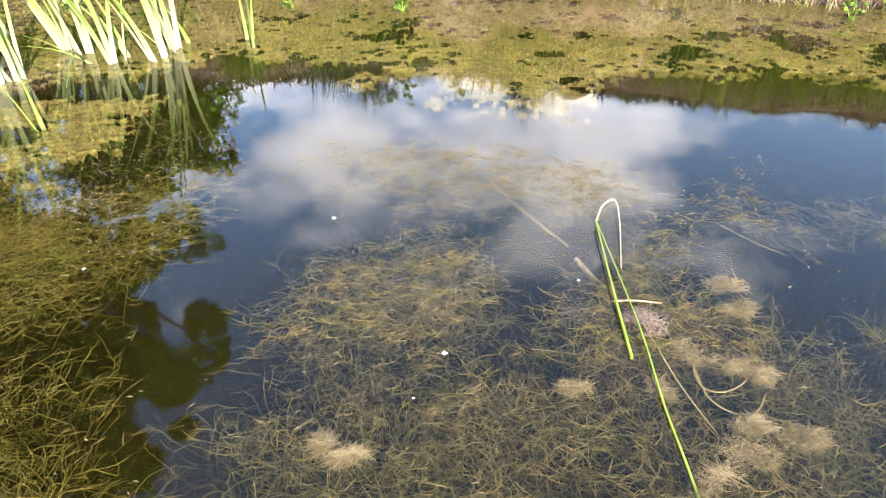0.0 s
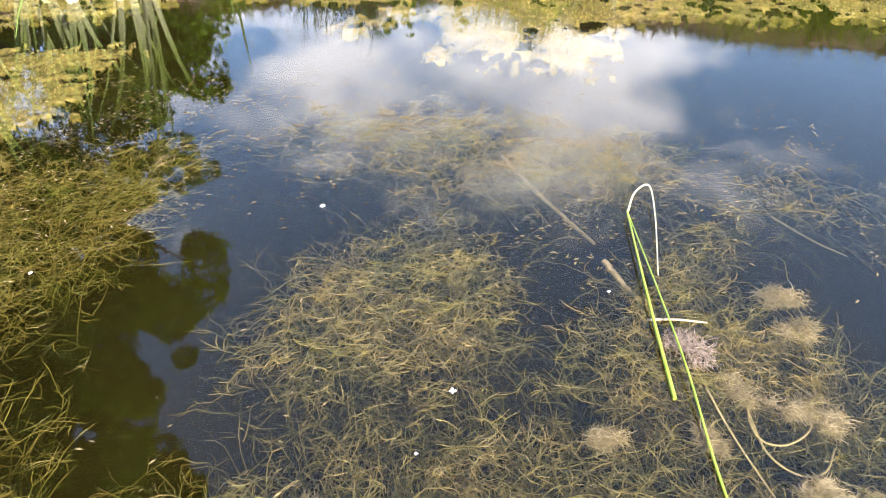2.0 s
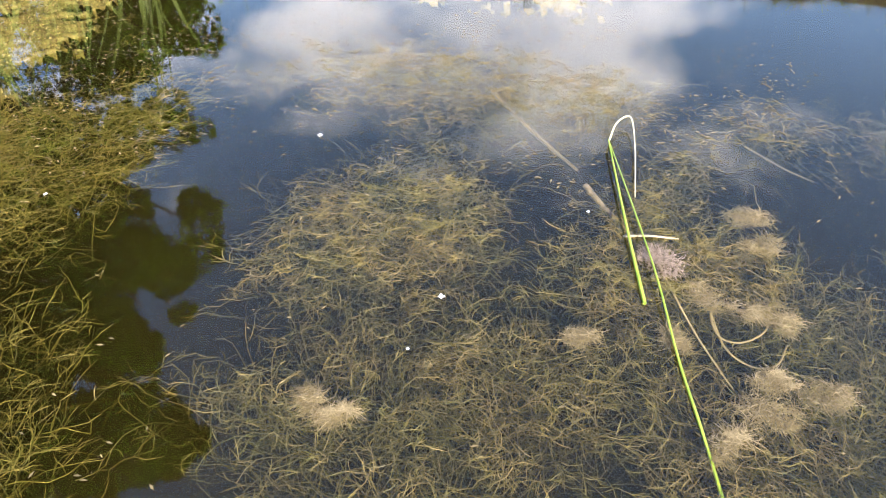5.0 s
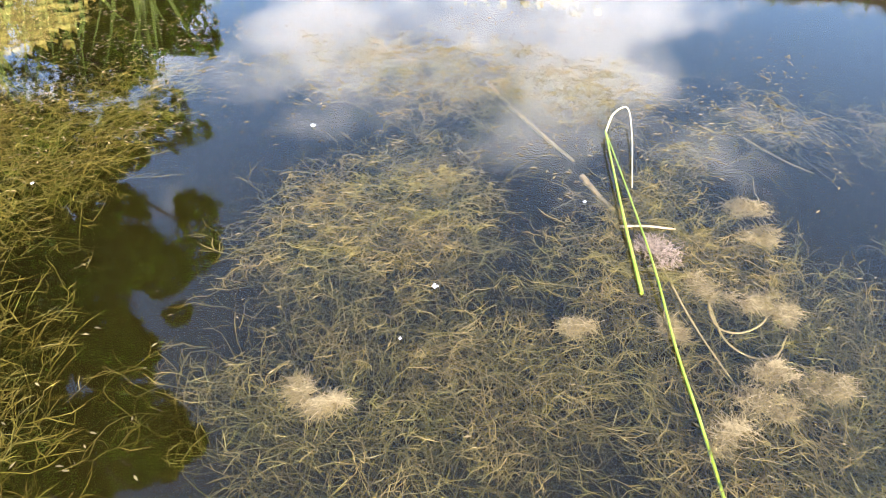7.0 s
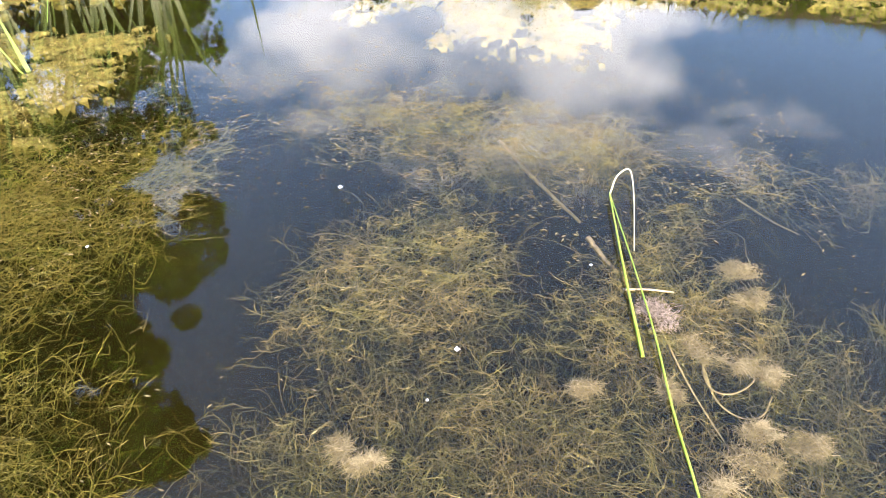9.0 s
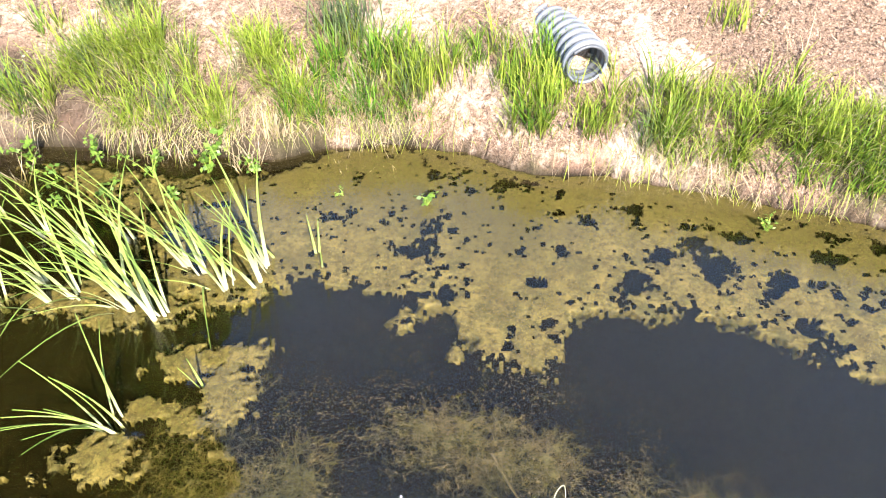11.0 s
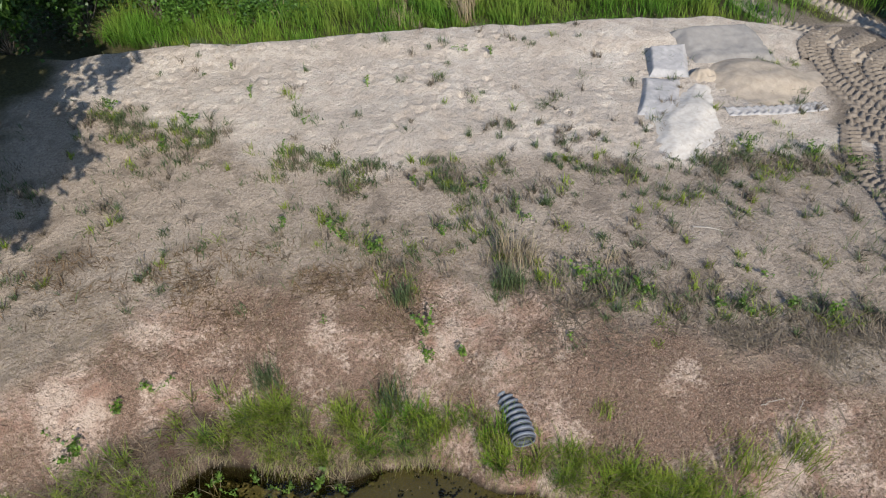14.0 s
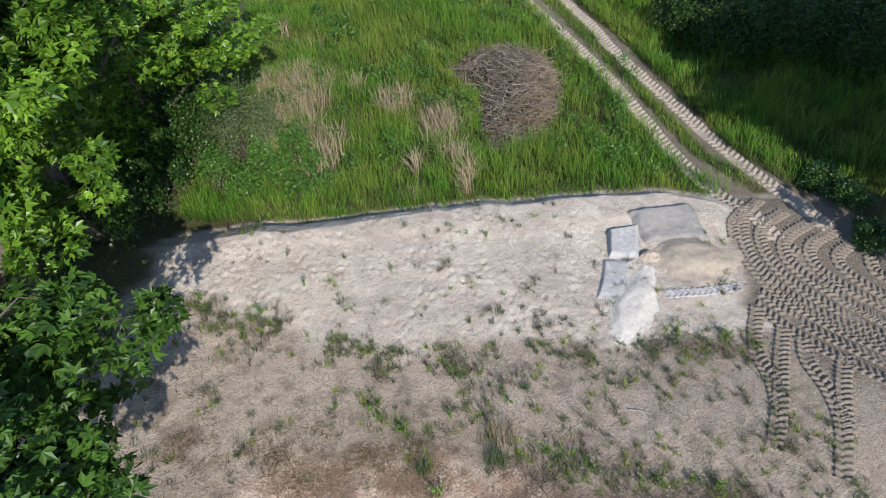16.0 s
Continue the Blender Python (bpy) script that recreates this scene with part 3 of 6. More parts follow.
MAT_Y = [5, 5, 4.6, 3.9, 3.25, 3.15, 3.15, 3.3, 3.3, 3.2, 3.08, 2.9, 3.0, 3.12, 3.14, 2.8, 2.7, 2.68, 2.58, 2.56, 2.85, 3.03, 3.07, 3.1, 3.03, 3.1, 2.98, 2.98, 2.82, 2.66, 2.5, 2.3, 2.0, 1.5]
ISLETS = [(-2.3, 3.1, 0.35, 0.16), (-2.9, 3.2, 0.4, 0.14), (-3.6, 3.2, 0.35, 0.12), (-1.45, 2.45, 0.14, 0.24), (-1.36, 2.68, 0.14, 0.1), (-1.40, 2.0, 0.06, 0.035), (-2.05, 1.95, 0.22, 0.16),
          (-1.75, 2.62, 0.2, 0.12), (-2.35, 1.55, 0.3, 0.22), (-0.05, 2.72, 0.05, 0.07), (-1.95, 2.3, 0.16, 0.1), (-1.65, 2.2, 0.12, 0.06)]


def algae_field(x, y):
    """Above nought where the mat floats."""
    n1, n2, n3, n4 = fbm(x, y, 2.2, 4, 11.0), fbm(x, y, 7.5, 4, 12.0), fbm(x, y, 24.0, 2, 13.0), fbm(x, y, 60.0, 2, 14.0)
    field = np.clip(y - np.interp(x, MAT_X, MAT_Y), -1, 0.35) + 0.08 * n1 + 0.10 * n2 + 0.07 * n3 + 0.045 * n4
    field -= 1.5 * np.clip(n2 - 0.34 + 0.3 * n1 + 0.5 * n3 + 0.3 * n4, 0, 1) + 1.2 * np.clip(n3 + 0.5 * n4 - 0.42 + 0.35 * n1, 0, 1)
    for hx, hy, a, b in HOLES:
        field -= 0.75 * np.exp(-(((x - hx) / a) ** 2 + ((y - hy) / b) ** 2)) * (1 + 0.9 * n2 + 0.8 * n3 + 0.4 * n4)
    for hx, hy, a, b in ISLETS:
        field = np.maximum(field, 3.0 * (0.10 * (0.9 - np.sqrt(((x - hx) / a) ** 2 + ((y - hy) / b) ** 2)) + 0.08 * n2 + 0.05 * n1 + 0.07 * n3 + 0.045 * n4))
    return np.minimum(field, 0.35 - 1.2 * np.clip(inland(x, y) + 0.2 + 0.4 * smooth(-0.4, -1.8, x) + 0.12 * n2 + 0.1 * n3, 0, 1)), n2, n3


def build_algae():
    xs, ys = np.arange(-5.5, 5.6, 0.0125), np.arange(1.3, 5.1, 0.0125)
    x, y = np.meshgrid(xs, ys)
    field, n2, n3 = algae_field(x, y)
    z = np.minimum(field * 0.9, 0.0) + 0.003 * n2 + 0.002 * n3 - 0.0075
    keep = field > -0.09
    cell = keep[:-1, :-1] & keep[1:, :-1] & keep[:-1, 1:] & keep[1:, 1:]
    j = np.arange(len(ys) - 1)[:, None] * len(xs) + np.arange(len(xs) - 1)[None, :]
    j = j[cell]
    f = np.stack([j, j + 1, j + 1 + len(xs), j + len(xs)], -1)
    used, inverse = np.unique(f, return_inverse=True)
    v = np.stack([x, y, z], -1).reshape(-1, 3)[used]
    shore = smooth(0.4, 1.4, y - np.interp(x, MAT_X, MAT_Y)).reshape(-1)[used]
    ob = put("algae_mat", mesh_from("algae_mat", v, inverse.reshape(-1, 4), {"shore": shore}), ALGAE)
    tagged(ob, "tan and olive algae mat floating on the pond with dark holes", "algae", kind="stuff")


def build_froth():
    """Curled scraps and threads of algae that stand up from the mat."""
    r = np.random.default_rng(52)
    n = 270000
    x, y = r.uniform(-4.6, 4.8, n), r.uniform(1.3, 5.0, n)
    field = algae_field(x, y)[0]
    ok = (field > -0.01) & (r.uniform(0, 1, n) < 0.45 + 0.5 * smooth(-0.5, 0.6, fbm(x, y, 3.0, 3, 53.0))) & (inland(x, y) < -0.06)
    x, y = x[ok], y[ok]
    back = r.uniform(0, 1, len(x)) < np.maximum(smooth(0.35, 1.3, y - np.interp(x, MAT_X, MAT_Y)), 0.8 * smooth(-1.1, -1.3, x))
    for pick, material, label in ((~back, FROTH, "tan scraps of algae curling up from the mat"), (back, FROTH_SHORE, "olive scraps of algae near the shore")):
        m = int(pick.sum())
        a, w, h = r.uniform(0, 6.28, m), r.uniform(0.0012, 0.0034, m), r.uniform(0.0005, 0.004, m)
        lx, ly = r.normal(0, 0.003, (2, m))
        c, q = np.cos(a) * w, np.sin(a) * w
        px, py = x[pick], y[pick]
        low = np.full(m, -0.004)
        v = np.stack([np.stack([px - c, py - q, low], -1), np.stack([px + c, py + q, low], -1),
                      np.stack([px + 0.7 * c + lx, py + 0.7 * q + ly, h], -1), np.stack([px - 0.8 * c + lx, py - 0.8 * q + ly, h * r.uniform(0.3, 1, m)], -1)], 1).reshape(-1, 3)
        tagged(put("algae_scraps", mesh_from("algae_scraps", v, np.arange(len(v)).reshape(-1, 4), shade=False), material), label, "algae", kind="stuff")


build_froth()
build_algae()


# ---- weed under water ----
GAPS = [(-0.28, 1.06, 0.13, 0.08), (0.30, 1.47, 0.11, 0.09), (0.34, 0.88, 0.05, 0.2), (0.56, 0.97, 0.07, 0.06), (0.90, 1.26, 0.12, 0.2),
        (1.12, 1.55, 0.2, 0.16), (0.04, 1.18, 0.07, 0.05), (-0.62, 1.1, 0.14, 0.5), (-0.72, 1.7, 0.16, 0.25), (-0.55, 0.65, 0.16, 0.3), (0.1, 1.85, 0.12, 0.05),
        (-1.1, 2.15, 0.25, 0.12), (0.1, 2.35, 0.3, 0.1), (-0.6, 2.45, 0.3, 0.15), (-1.0, 1.2, 0.1, 0.12)]


def weed_cover(x, y):
    c = 0.55 + 2.0 * fbm(x, y, 3.6, 3, 21.0)
    for gx, gy, a, b in GAPS:
        c -= 2.2 * np.exp(-(((x - gx) / a) ** 2 + ((y - gy) / b) ** 2))
    c += 1.3 * np.exp(-((x + 1.12) / 0.32) ** 2 - ((y - 1.5) / 0.5) ** 2)
    c += 1.6 * np.exp(-((x + 0.92) / 0.16) ** 2 - ((y - 0.75) / 0.25) ** 2)
    c *= smooth(2.45, 1.85, y + 0.2 * fbm(x, y, 2.0, 2, 22.0))
    c *= np.where(x > 0.62, smooth(1.95, 1.65, y + 0.1 * fbm(x, y, 4, 2, 23.0) + 0.25 * np.clip(x - 1.1, 0, 1)), 1)
    c *= smooth(-1.9, -1.5, x) * smooth(2.1, 1.7, x)
    return np.clip(c, 0, 1)


def strands(count, x0, x1, y0, y1, seed, deep, shallow, length, radius, lift=0.0):
    """Wandering weed stems set with many short narrow leaves."""
    r = np.random.default_rng(seed)
    x, y = r.uniform(x0, x1, count * 5), r.uniform(y0, y1, count * 5)
    ok = r.uniform(0, 1, len(x)) < weed_cover(x, y)
    x, y = x[ok][:count], y[ok][:count]
    n, s = len(x), 7
    head = (7 * fbm(x, y, 1.8, 2, 25.0) + r.normal(0, 1.1, n))[:, None] + np.cumsum(r.normal(0, 0.42, (n, s)) + r.normal(0, 0.2, (n, 1)), 1)
    size = r.uniform(*length, n)[:, None] / s
    top = r.uniform(shallow, shallow * 0.15, n)
    low = np.minimum(top - 0.01, r.uniform(deep, deep * 0.35, n))
    t = np.linspace(0, 1, s)[None, :]
    px, py = x[:, None] + np.cumsum(size * np.cos(head), 1), y[:, None] + np.cumsum(size * np.sin(head), 1)
    pz = low[:, None] + (top - low)[:, None] * np.sin(t * np.pi * r.uniform(0.45, 0.8, n)[:, None]) + r.normal(0, 0.0014, (n, s))
    paths = np.stack([px, py, np.minimum(pz, -0.003)], -1)
    stems = tubes(paths, r.uniform(*radius, n), 3, 0.5)
    per = 10
    k = r.integers(1, s, (n, per))
    root = paths[np.arange(n)[:, None], k].reshape(-1, 3)
    m = len(root)
    along = (k / (s - 1)).reshape(-1)
    way = np.stack([r.normal(0, 1, m), r.normal(0, 1, m), r.uniform(-0.3, 0.8, m)], -1)
    way += 0.9 * np.repeat(np.stack([np.cos(head[:, -1]), np.sin(head[:, -1]), np.zeros(n)], -1), per, 0)
    way *= (r.uniform(0.014, 0.055, m) / np.linalg.norm(way, axis=1))[:, None]
    wide = np.cross(way, r.normal(0, 1, (m, 3)))
    wide *= (r.uniform(0.0004, 0.0010, m) / (np.linalg.norm(wide, axis=1) + 1e-9))[:, None]
    bend = np.stack([-way[:, 1], way[:, 0], 0 * way[:, 0]], -1) * r.uniform(-0.8, 0.8, (m, 1))
    rows = []
    for u, w in ((0.0, 0.7), (0.5, 1.0), (1.0, 0.25)):
        mid = root + way * u + bend * u * u
        rows += [mid - wide * w, mid + wide * w]
    v = np.stack(rows, 1)
    v[..., 2] = np.minimum(v[..., 2], -0.002)
    j = np.arange(m)[:, None] * 6
    f = np.concatenate([j + np.array([[0, 1, 3, 2]]), j + np.array([[2, 3, 5, 4]])])
    v[..., 2] += lift
    stems[0][:, 2] += lift
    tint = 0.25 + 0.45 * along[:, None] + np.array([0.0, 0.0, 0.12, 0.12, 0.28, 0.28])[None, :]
    return join([stems, (v.reshape(-1, 3), f, tint.reshape(-1))])


def build_weed():
    beds = [("water_weed", 4600, -0.75, 1.9, 0.25, 2.75, 31, -0.22, -0.04, (0.07, 0.22), (0.0007, 0.0016), WEED, "tangled yellow-brown pondweed just under the water"),
            ("water_weed", 2700, -1.9, -0.6, 0.3, 2.7, 32, -0.16, -0.015, (0.08, 0.24), (0.0007, 0.0016), WEED_MOSS, "olive pondweed tangled in the shaded shallows"),
            ("water_weed", 1700, -0.75, 1.9, 0.25, 2.6, 33, -0.36, -0.13, (0.10, 0.28), (0.0010, 0.002), WEED_OLIVE, "darker green weed deep in the pond")]
    beds = [(*bed, 0.0) for bed in beds] + [
        ("water_weed", 800, -0.85, 1.1, 1.15, 2.6, 34, -0.02, -0.003, (0.03, 0.10), (0.0007, 0.0015), WEED, "pondweed tips lying on the water's surface", 0.004),
        ("water_weed", 120, -0.7, 1.6, 0.4, 1.3, 35, -0.02, -0.003, (0.03, 0.10), (0.0007, 0.0014), WEED, "pondweed tips lying on the water's surface", 0.0035)]
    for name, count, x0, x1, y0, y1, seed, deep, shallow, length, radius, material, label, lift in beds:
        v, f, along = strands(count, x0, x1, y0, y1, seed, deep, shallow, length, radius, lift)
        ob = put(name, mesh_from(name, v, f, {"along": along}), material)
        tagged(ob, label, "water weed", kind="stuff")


build_weed()


def lump(name, x, y, z, a, b, h, seed, material, label, category, group=""):
    """A ragged tuft of matted fibres with an uneven outline."""
    r = np.random.default_rng(seed)
    m = 900
    seeds = r.normal(0, 0.55, (9, 3))
    p0 = seeds[r.integers(0, 9, m)] + r.normal(0, 0.26, (m, 3))
    p0 = p0 / np.maximum(1.0, np.linalg.norm(p0, axis=1) / 1.25)[:, None] * np.array([a, b, h])
    t = np.linspace(0, 1, 4)[None, :, None]
    way = r.normal(0, 1, (m, 1, 3)) * np.array([1, 1, 0.3]) * r.uniform(0.004, 0.013, (m, 1, 1))
    curl = r.normal(0, 1, (m, 1, 3)) * np.array([1, 1, 0.3]) * 0.008
    fib = p0[:, None] + t * way + t * t * curl
    fib[..., 2] = np.minimum(fib[..., 2], h - 0.001)
    v, f, _ = tubes(fib, r.uniform(0.0004, 0.0009, m), 3, 0.5)
    ob = put(name, mesh_from(name, v, f), material)
    ob.matrix_basis = pose(x, y, z)
    return tagged(ob, label, category, group)


for i, (x, y, a, b) in enumerate([(0.77, 1.41, 0.06, 0.035), (0.76, 1.31, 0.045, 0.04), (0.58, 1.15, 0.035, 0.04), (0.69, 1.11, 0.06, 0.03), (0.73, 1.07, 0.03, 0.03),
                                  (0.30, 1.04, 0.035, 0.025), (0.62, 0.86, 0.06, 0.035), (0.54, 0.79, 0.05, 0.035), (0.74, 0.89, 0.05, 0.04), (-0.19, 0.85, 0.035, 0.022),
                                  (-0.24, 0.89, 0.025, 0.022), (0.49, 1.03, 0.022, 0.025), (0.66, 0.93, 0.045, 0.025)]):
    lump("algae_clump", x, y, -0.006, 0.95 * a, 0.95 * b, 0.010, 40 + i, TUFTY, "pale tan algae clump among the pondweed", "algae clump", "algae clumps in the weed")
lump("foam_clump", 0.505, 1.25, 0.006, 0.047, 0.05, 0.016, 71, FLUFF, "pinkish fluffy scum clump floating by the bent reed", "scum clump")


def line_thing(name, points, radius, material, label, category, count=28, sides=6, taper=0.6, wobble=0.0):
    ob = put(name, tube_mesh(name, [curve(points, count, wobble)], [radius], sides, taper), material)
    return tagged(ob, label, category)


reed = empty("bent_reed", 0.47, 1.71, 0.0)
tagged(reed, "bent yellow-green reed floating on the pond", "reed")


def reed_piece(points, width, material, label=""):
    p = curve(points, 30) - np.array([0.47, 1.71, 0.0])
    put("leaf", tube_mesh("leaf", [p], [width], 5, 0.45), material, reed, label)


reed_piece([(0.49, 0.64, -0.02), (0.485, 0.81, 0.0), (0.48, 0.97, 0.006), (0.482, 1.18, 0.02), (0.478, 1.4, 0.02), (0.468, 1.70, 0.018)], 0.0036, STEM_GREEN)
reed_piece([(0.445, 1.12, 0.004), (0.448, 1.29, 0.012), (0.455, 1.48, 0.018), (0.466, 1.70, 0.022)], 0.0046, STEM_GREEN, "broad fresh green leaf")
reed_piece([(0.468, 1.70, 0.02), (0.50, 1.77, 0.03), (0.545, 1.80, 0.03), (0.535, 1.68, 0.02), (0.495, 1.47, 0.008)], 0.0028, STEM_PALE, "bleached bent tip")
line_thing("plant_stem", [(0.50, 1.27, 0.0), (0.515, 1.17, -0.005), (0.54, 1.04, -0.015), (0.59, 0.88, -0.03)], 0.0032, STEM_BROWN, "thin brown dead stem under the water", "stem")
line_thing("plant_stem", [(0.44, 1.335, 0.0), (0.50, 1.33, 0.006), (0.57, 1.325, 0.0)], 0.0035, STEM_BROWN, "short brown stem lying across the bent reed", "stem")
line_thing("stick", [(0.16, 2.02, -0.03), (0.26, 1.82, -0.035), (0.375, 1.62, -0.04)], 0.009, STICK, "grey stick lying under the pond water", "stick", wobble=0.0012)
line_thing("stick", [(0.385, 1.55, -0.03), (0.42, 1.46, -0.03), (0.47, 1.36, -0.03)], 0.010, STICK, "short grey stick under the pond water", "stick", wobble=0.0012)
line_thing("stick", [(0.86, 1.72, -0.03), (0.93, 1.62, -0.03), (0.99, 1.56, -0.03)], 0.004, STICK, "thin grey twig under the pond water", "stick")
line_thing("coiled_stem", [(0.62, 1.14, -0.012), (0.585, 1.10, -0.014), (0.585, 1.04, -0.014), (0.63, 1.025, -0.014), (0.69, 1.06, -0.014), (0.72, 1.13, -0.016), (0.70, 1.17, -0.018)], 0.0030, TUFTY, "pale coiled plant stem in the weed", "stem", 40)
line_thing("coiled_stem", [(0.585, 1.10, -0.016), (0.59, 1.01, -0.016), (0.63, 0.965, -0.016), (0.68, 0.97, -0.016), (0.72, 1.02, -0.018)], 0.0030, TUFTY, "pale looped plant stem beside the algae", "stem", 40)


def petal(x, y, size, seed):
    r = np.random.default_rng(seed)
    pieces = []
    for q in range(4):
        a = q * math.pi / 2 + r.uniform(-0.3, 0.3)
        c, s = math.cos(a), math.sin(a)
        v = np.array([(0, 0, 0), (0.6 * c - 0.4 * s, 0.6 * s + 0.4 * c, 0.35), (c, s, 0.25), (0.6 * c + 0.4 * s, 0.6 * s - 0.4 * c, 0.35)]) * size
        pieces.append((v, np.array([[0, 1, 2, 3]]), np.zeros(4)))
    v, f, _ = join(pieces)
    ob = put("petal_tuft", mesh_from("petal_tuft", v, f, shade=False), WHITE)
    ob.matrix_basis = pose(x, y, 0.003)
    tagged(ob, "small white petal tuft floating on the pond", "petals", "white petals on the water")


for i, (x, y, s) in enumerate([(-0.34, 1.75, 0.008), (0.008, 1.14, 0.008), (0.37, 1.42, 0.005), (-1.01, 1.49, 0.006), (-0.06, 1.0, 0.004)]):
    petal(x, y, s, 90 + i)


def build_flecks():
    r = np.random.default_rng(51)
    n = 19000
    x, y = r.uniform(-1.3, 1.5, n), r.uniform(0.5, 3.1, n)
    ok = r.uniform(0, 1, n) < np.clip(0.06 + 0.75 * np.exp(-((y - 2.2) / 0.6) ** 2), 0, 1) * np.clip(0.15 + 1.6 * fbm(x, y, 3.5, 3, 54.0), 0, 1) * smooth(1.3, 0.9, x)
    x, y = x[ok], y[ok]
    a, s = r.normal(0, 0.7, len(x)), r.uniform(0.0025, 0.009, len(x))
    c, d = np.cos(a), np.sin(a)
    v = []
    for px, py, pz in ((-1, 0, 0.0), (0, -0.28, 0.003), (1, 0, 0.0), (0, 0.28, 0.003)):
        v.append(np.stack([x + s * (px * c - py * d), y + s * (px * d + py * c), np.full(len(x), 0.001 + 0.4 * pz)], -1))
    v = np.stack(v, 1).reshape(-1, 3)
    ob = put("leaf_flecks", mesh_from("leaf_flecks", v, np.arange(len(v)).reshape(-1, 4)), FLECK)
    tagged(ob, "brown leaf flecks floating on the pond", "leaf litter", kind="stuff")


build_flecks()


# ---- cattails ----
def cattail(x, y, count, height, droop, seed, label):
    """One shoot: a fan of leaves overlapping in a pale base, their tops bending over."""
    r = np.random.default_rng(seed)
    thing = tagged(empty("cattail", x, y, 0), label, "cattail", "cattails in the shallows")
    for q in range(count):
        h = 0.85 * height * r.uniform(0.6, 1.08)
        head = math.pi + r.normal(0, 0.75)
        ln, dr = r.normal(0.13, 0.09) * (1.0 if height > 0.8 else 1.7), droop * r.uniform(0.2, 1.0)
        if q > 2 and r.uniform() < 0.15:
            h, ln, dr = h * 0.5, 0.35, 1.0
        base = np.array([[r.normal(0, 0.011), r.normal(0, 0.011), -0.2]])
        rows = 10
        v1, f1, al = blades(base, np.array([h + 0.2]), np.array([r.uniform(0.018, 0.031)]), np.array([head]), np.array([ln]), np.array([dr]), rows, np.array([r.uniform(-0.6, 0.6)]))
        mid = (v1[0::2] + v1[1::2]) / 2 + np.array([0, -0.005, 0])
        v = np.empty((rows * 3, 3))
        v[0::3], v[1::3], v[2::3] = v1[0::2], mid, v1[1::2]
        f = np.array([(3 * i + k, 3 * i + k + 1, 3 * i + k + 4, 3 * i + k + 3) for i in range(rows - 1) for k in (0, 1)])
        put("leaf", mesh_from("leaf", v, f, {"along": np.clip((np.repeat(al[0::2], 3) - 0.15), 0, 1)}), REED, thing)


SHOOTS = [(-1.98, 3.50, 7, 1.2, 0.35), (-1.87, 3.42, 7, 1.15, 0.3), (-1.66, 3.26, 8, 1.25, 0.35), (-1.57, 3.34, 3, 0.6, 0.5), (-1.43, 3.32, 6, 1.1, 0.3), (-1.41, 3.49, 7, 1.2, 0.25), (-1.36, 3.60, 2, 0.4, 0.2),
          (-1.05, 3.57, 3, 0.5, 0.1), (-2.08, 2.99, 8, 1.15, 0.45), (-2.02, 3.04, 6, 1.05, 0.4), (-2.33, 3.14, 8, 1.1, 0.45), (-2.25, 3.08, 6, 1.1, 0.4), (-2.69, 3.19, 7, 0.95, 0.5), (-2.97, 3.33, 7, 0.9, 0.5),
          (-2.01, 2.16, 7, 0.75, 0.7), (-2.1, 2.2, 5, 0.7, 0.8), (-3.67, 4.09, 6, 0.7, 0.5), (-3.69, 3.28, 7, 0.75, 0.6), (-3.22, 3.15, 7, 0.8, 0.5), (-3.17, 3.82, 6, 0.8, 0.5), (-2.75, 3.62, 6, 0.95, 0.45),
          (-2.5, 3.78, 6, 1.0, 0.4), (-2.45, 3.3, 6, 1.0, 0.45), (-1.62, 2.46, 2, 0.28, 0.1), (-2.85, 3.15, 5, 0.8, 0.5), (-3.45, 3.5, 5, 0.7, 0.5)]
for i, (x, y, c, h, dr) in enumerate(SHOOTS):
    cattail(x, y, c, h, dr, 200 + i, "tall cattail with pale base standing in the pond" if h > 0.6 else "short young cattail standing in the algae")


# ---- bank grass ----
def scatter(count, x0, x1, d0, d1, seed, cover):
    """Places on the bank between d0 and d1 metres from the water."""
    r = np.random.default_rng(seed)
    x, d = r.uniform(x0, x1, count), r.uniform(d0, d1, count)
    y = np.interp(x, SHORE_X, SHORE_Y) + d
    ok = r.uniform(0, 1, count) < cover(x, y, d)
    x, y = x[ok], y[ok]
    return x, y, land(x, y), r


def grass_stuff(name, x, y, z, r, height, width, lean, droop, material, label, heading=None):
    n = len(x)
    size = 0.75 + 0.5 * smooth(-0.5, 0.6, fbm(x, y, 1.4, 3, 61.0))
    h = r.uniform(*height, n) * size
    head = r.uniform(0, 2 * np.pi, n) if heading is None else heading + r.normal(0, 0.8, n)
    me = blade_mesh(name, np.stack([x, y, z - 0.01], -1), h, r.uniform(*width, n), head, r.uniform(*lean, n), r.uniform(*droop, n), 4)
    return tagged(put(name, me, material), label, "grass", kind="stuff")


def clustered(count, per, spread, x0, x1, d0, d1, seed, cover):
    """Blades gathered in tufts."""
    cx, cy, cz, r = scatter(count, x0, x1, d0, d1, seed, cover)
    k = r.poisson(per, len(cx)) + 4
    x, y = np.repeat(cx, k) + r.normal(0, spread, k.sum()), np.repeat(cy, k) + r.normal(0, spread, k.sum())
    away = np.arctan2(y - np.repeat(cy, k), x - np.repeat(cx, k))
    size = np.repeat(r.uniform(0.55, 1.25, len(cx)), k)
    ok = inland(x, y) > 0.06
    return x[ok], y[ok], land(x[ok], y[ok]), away[ok], size[ok], r


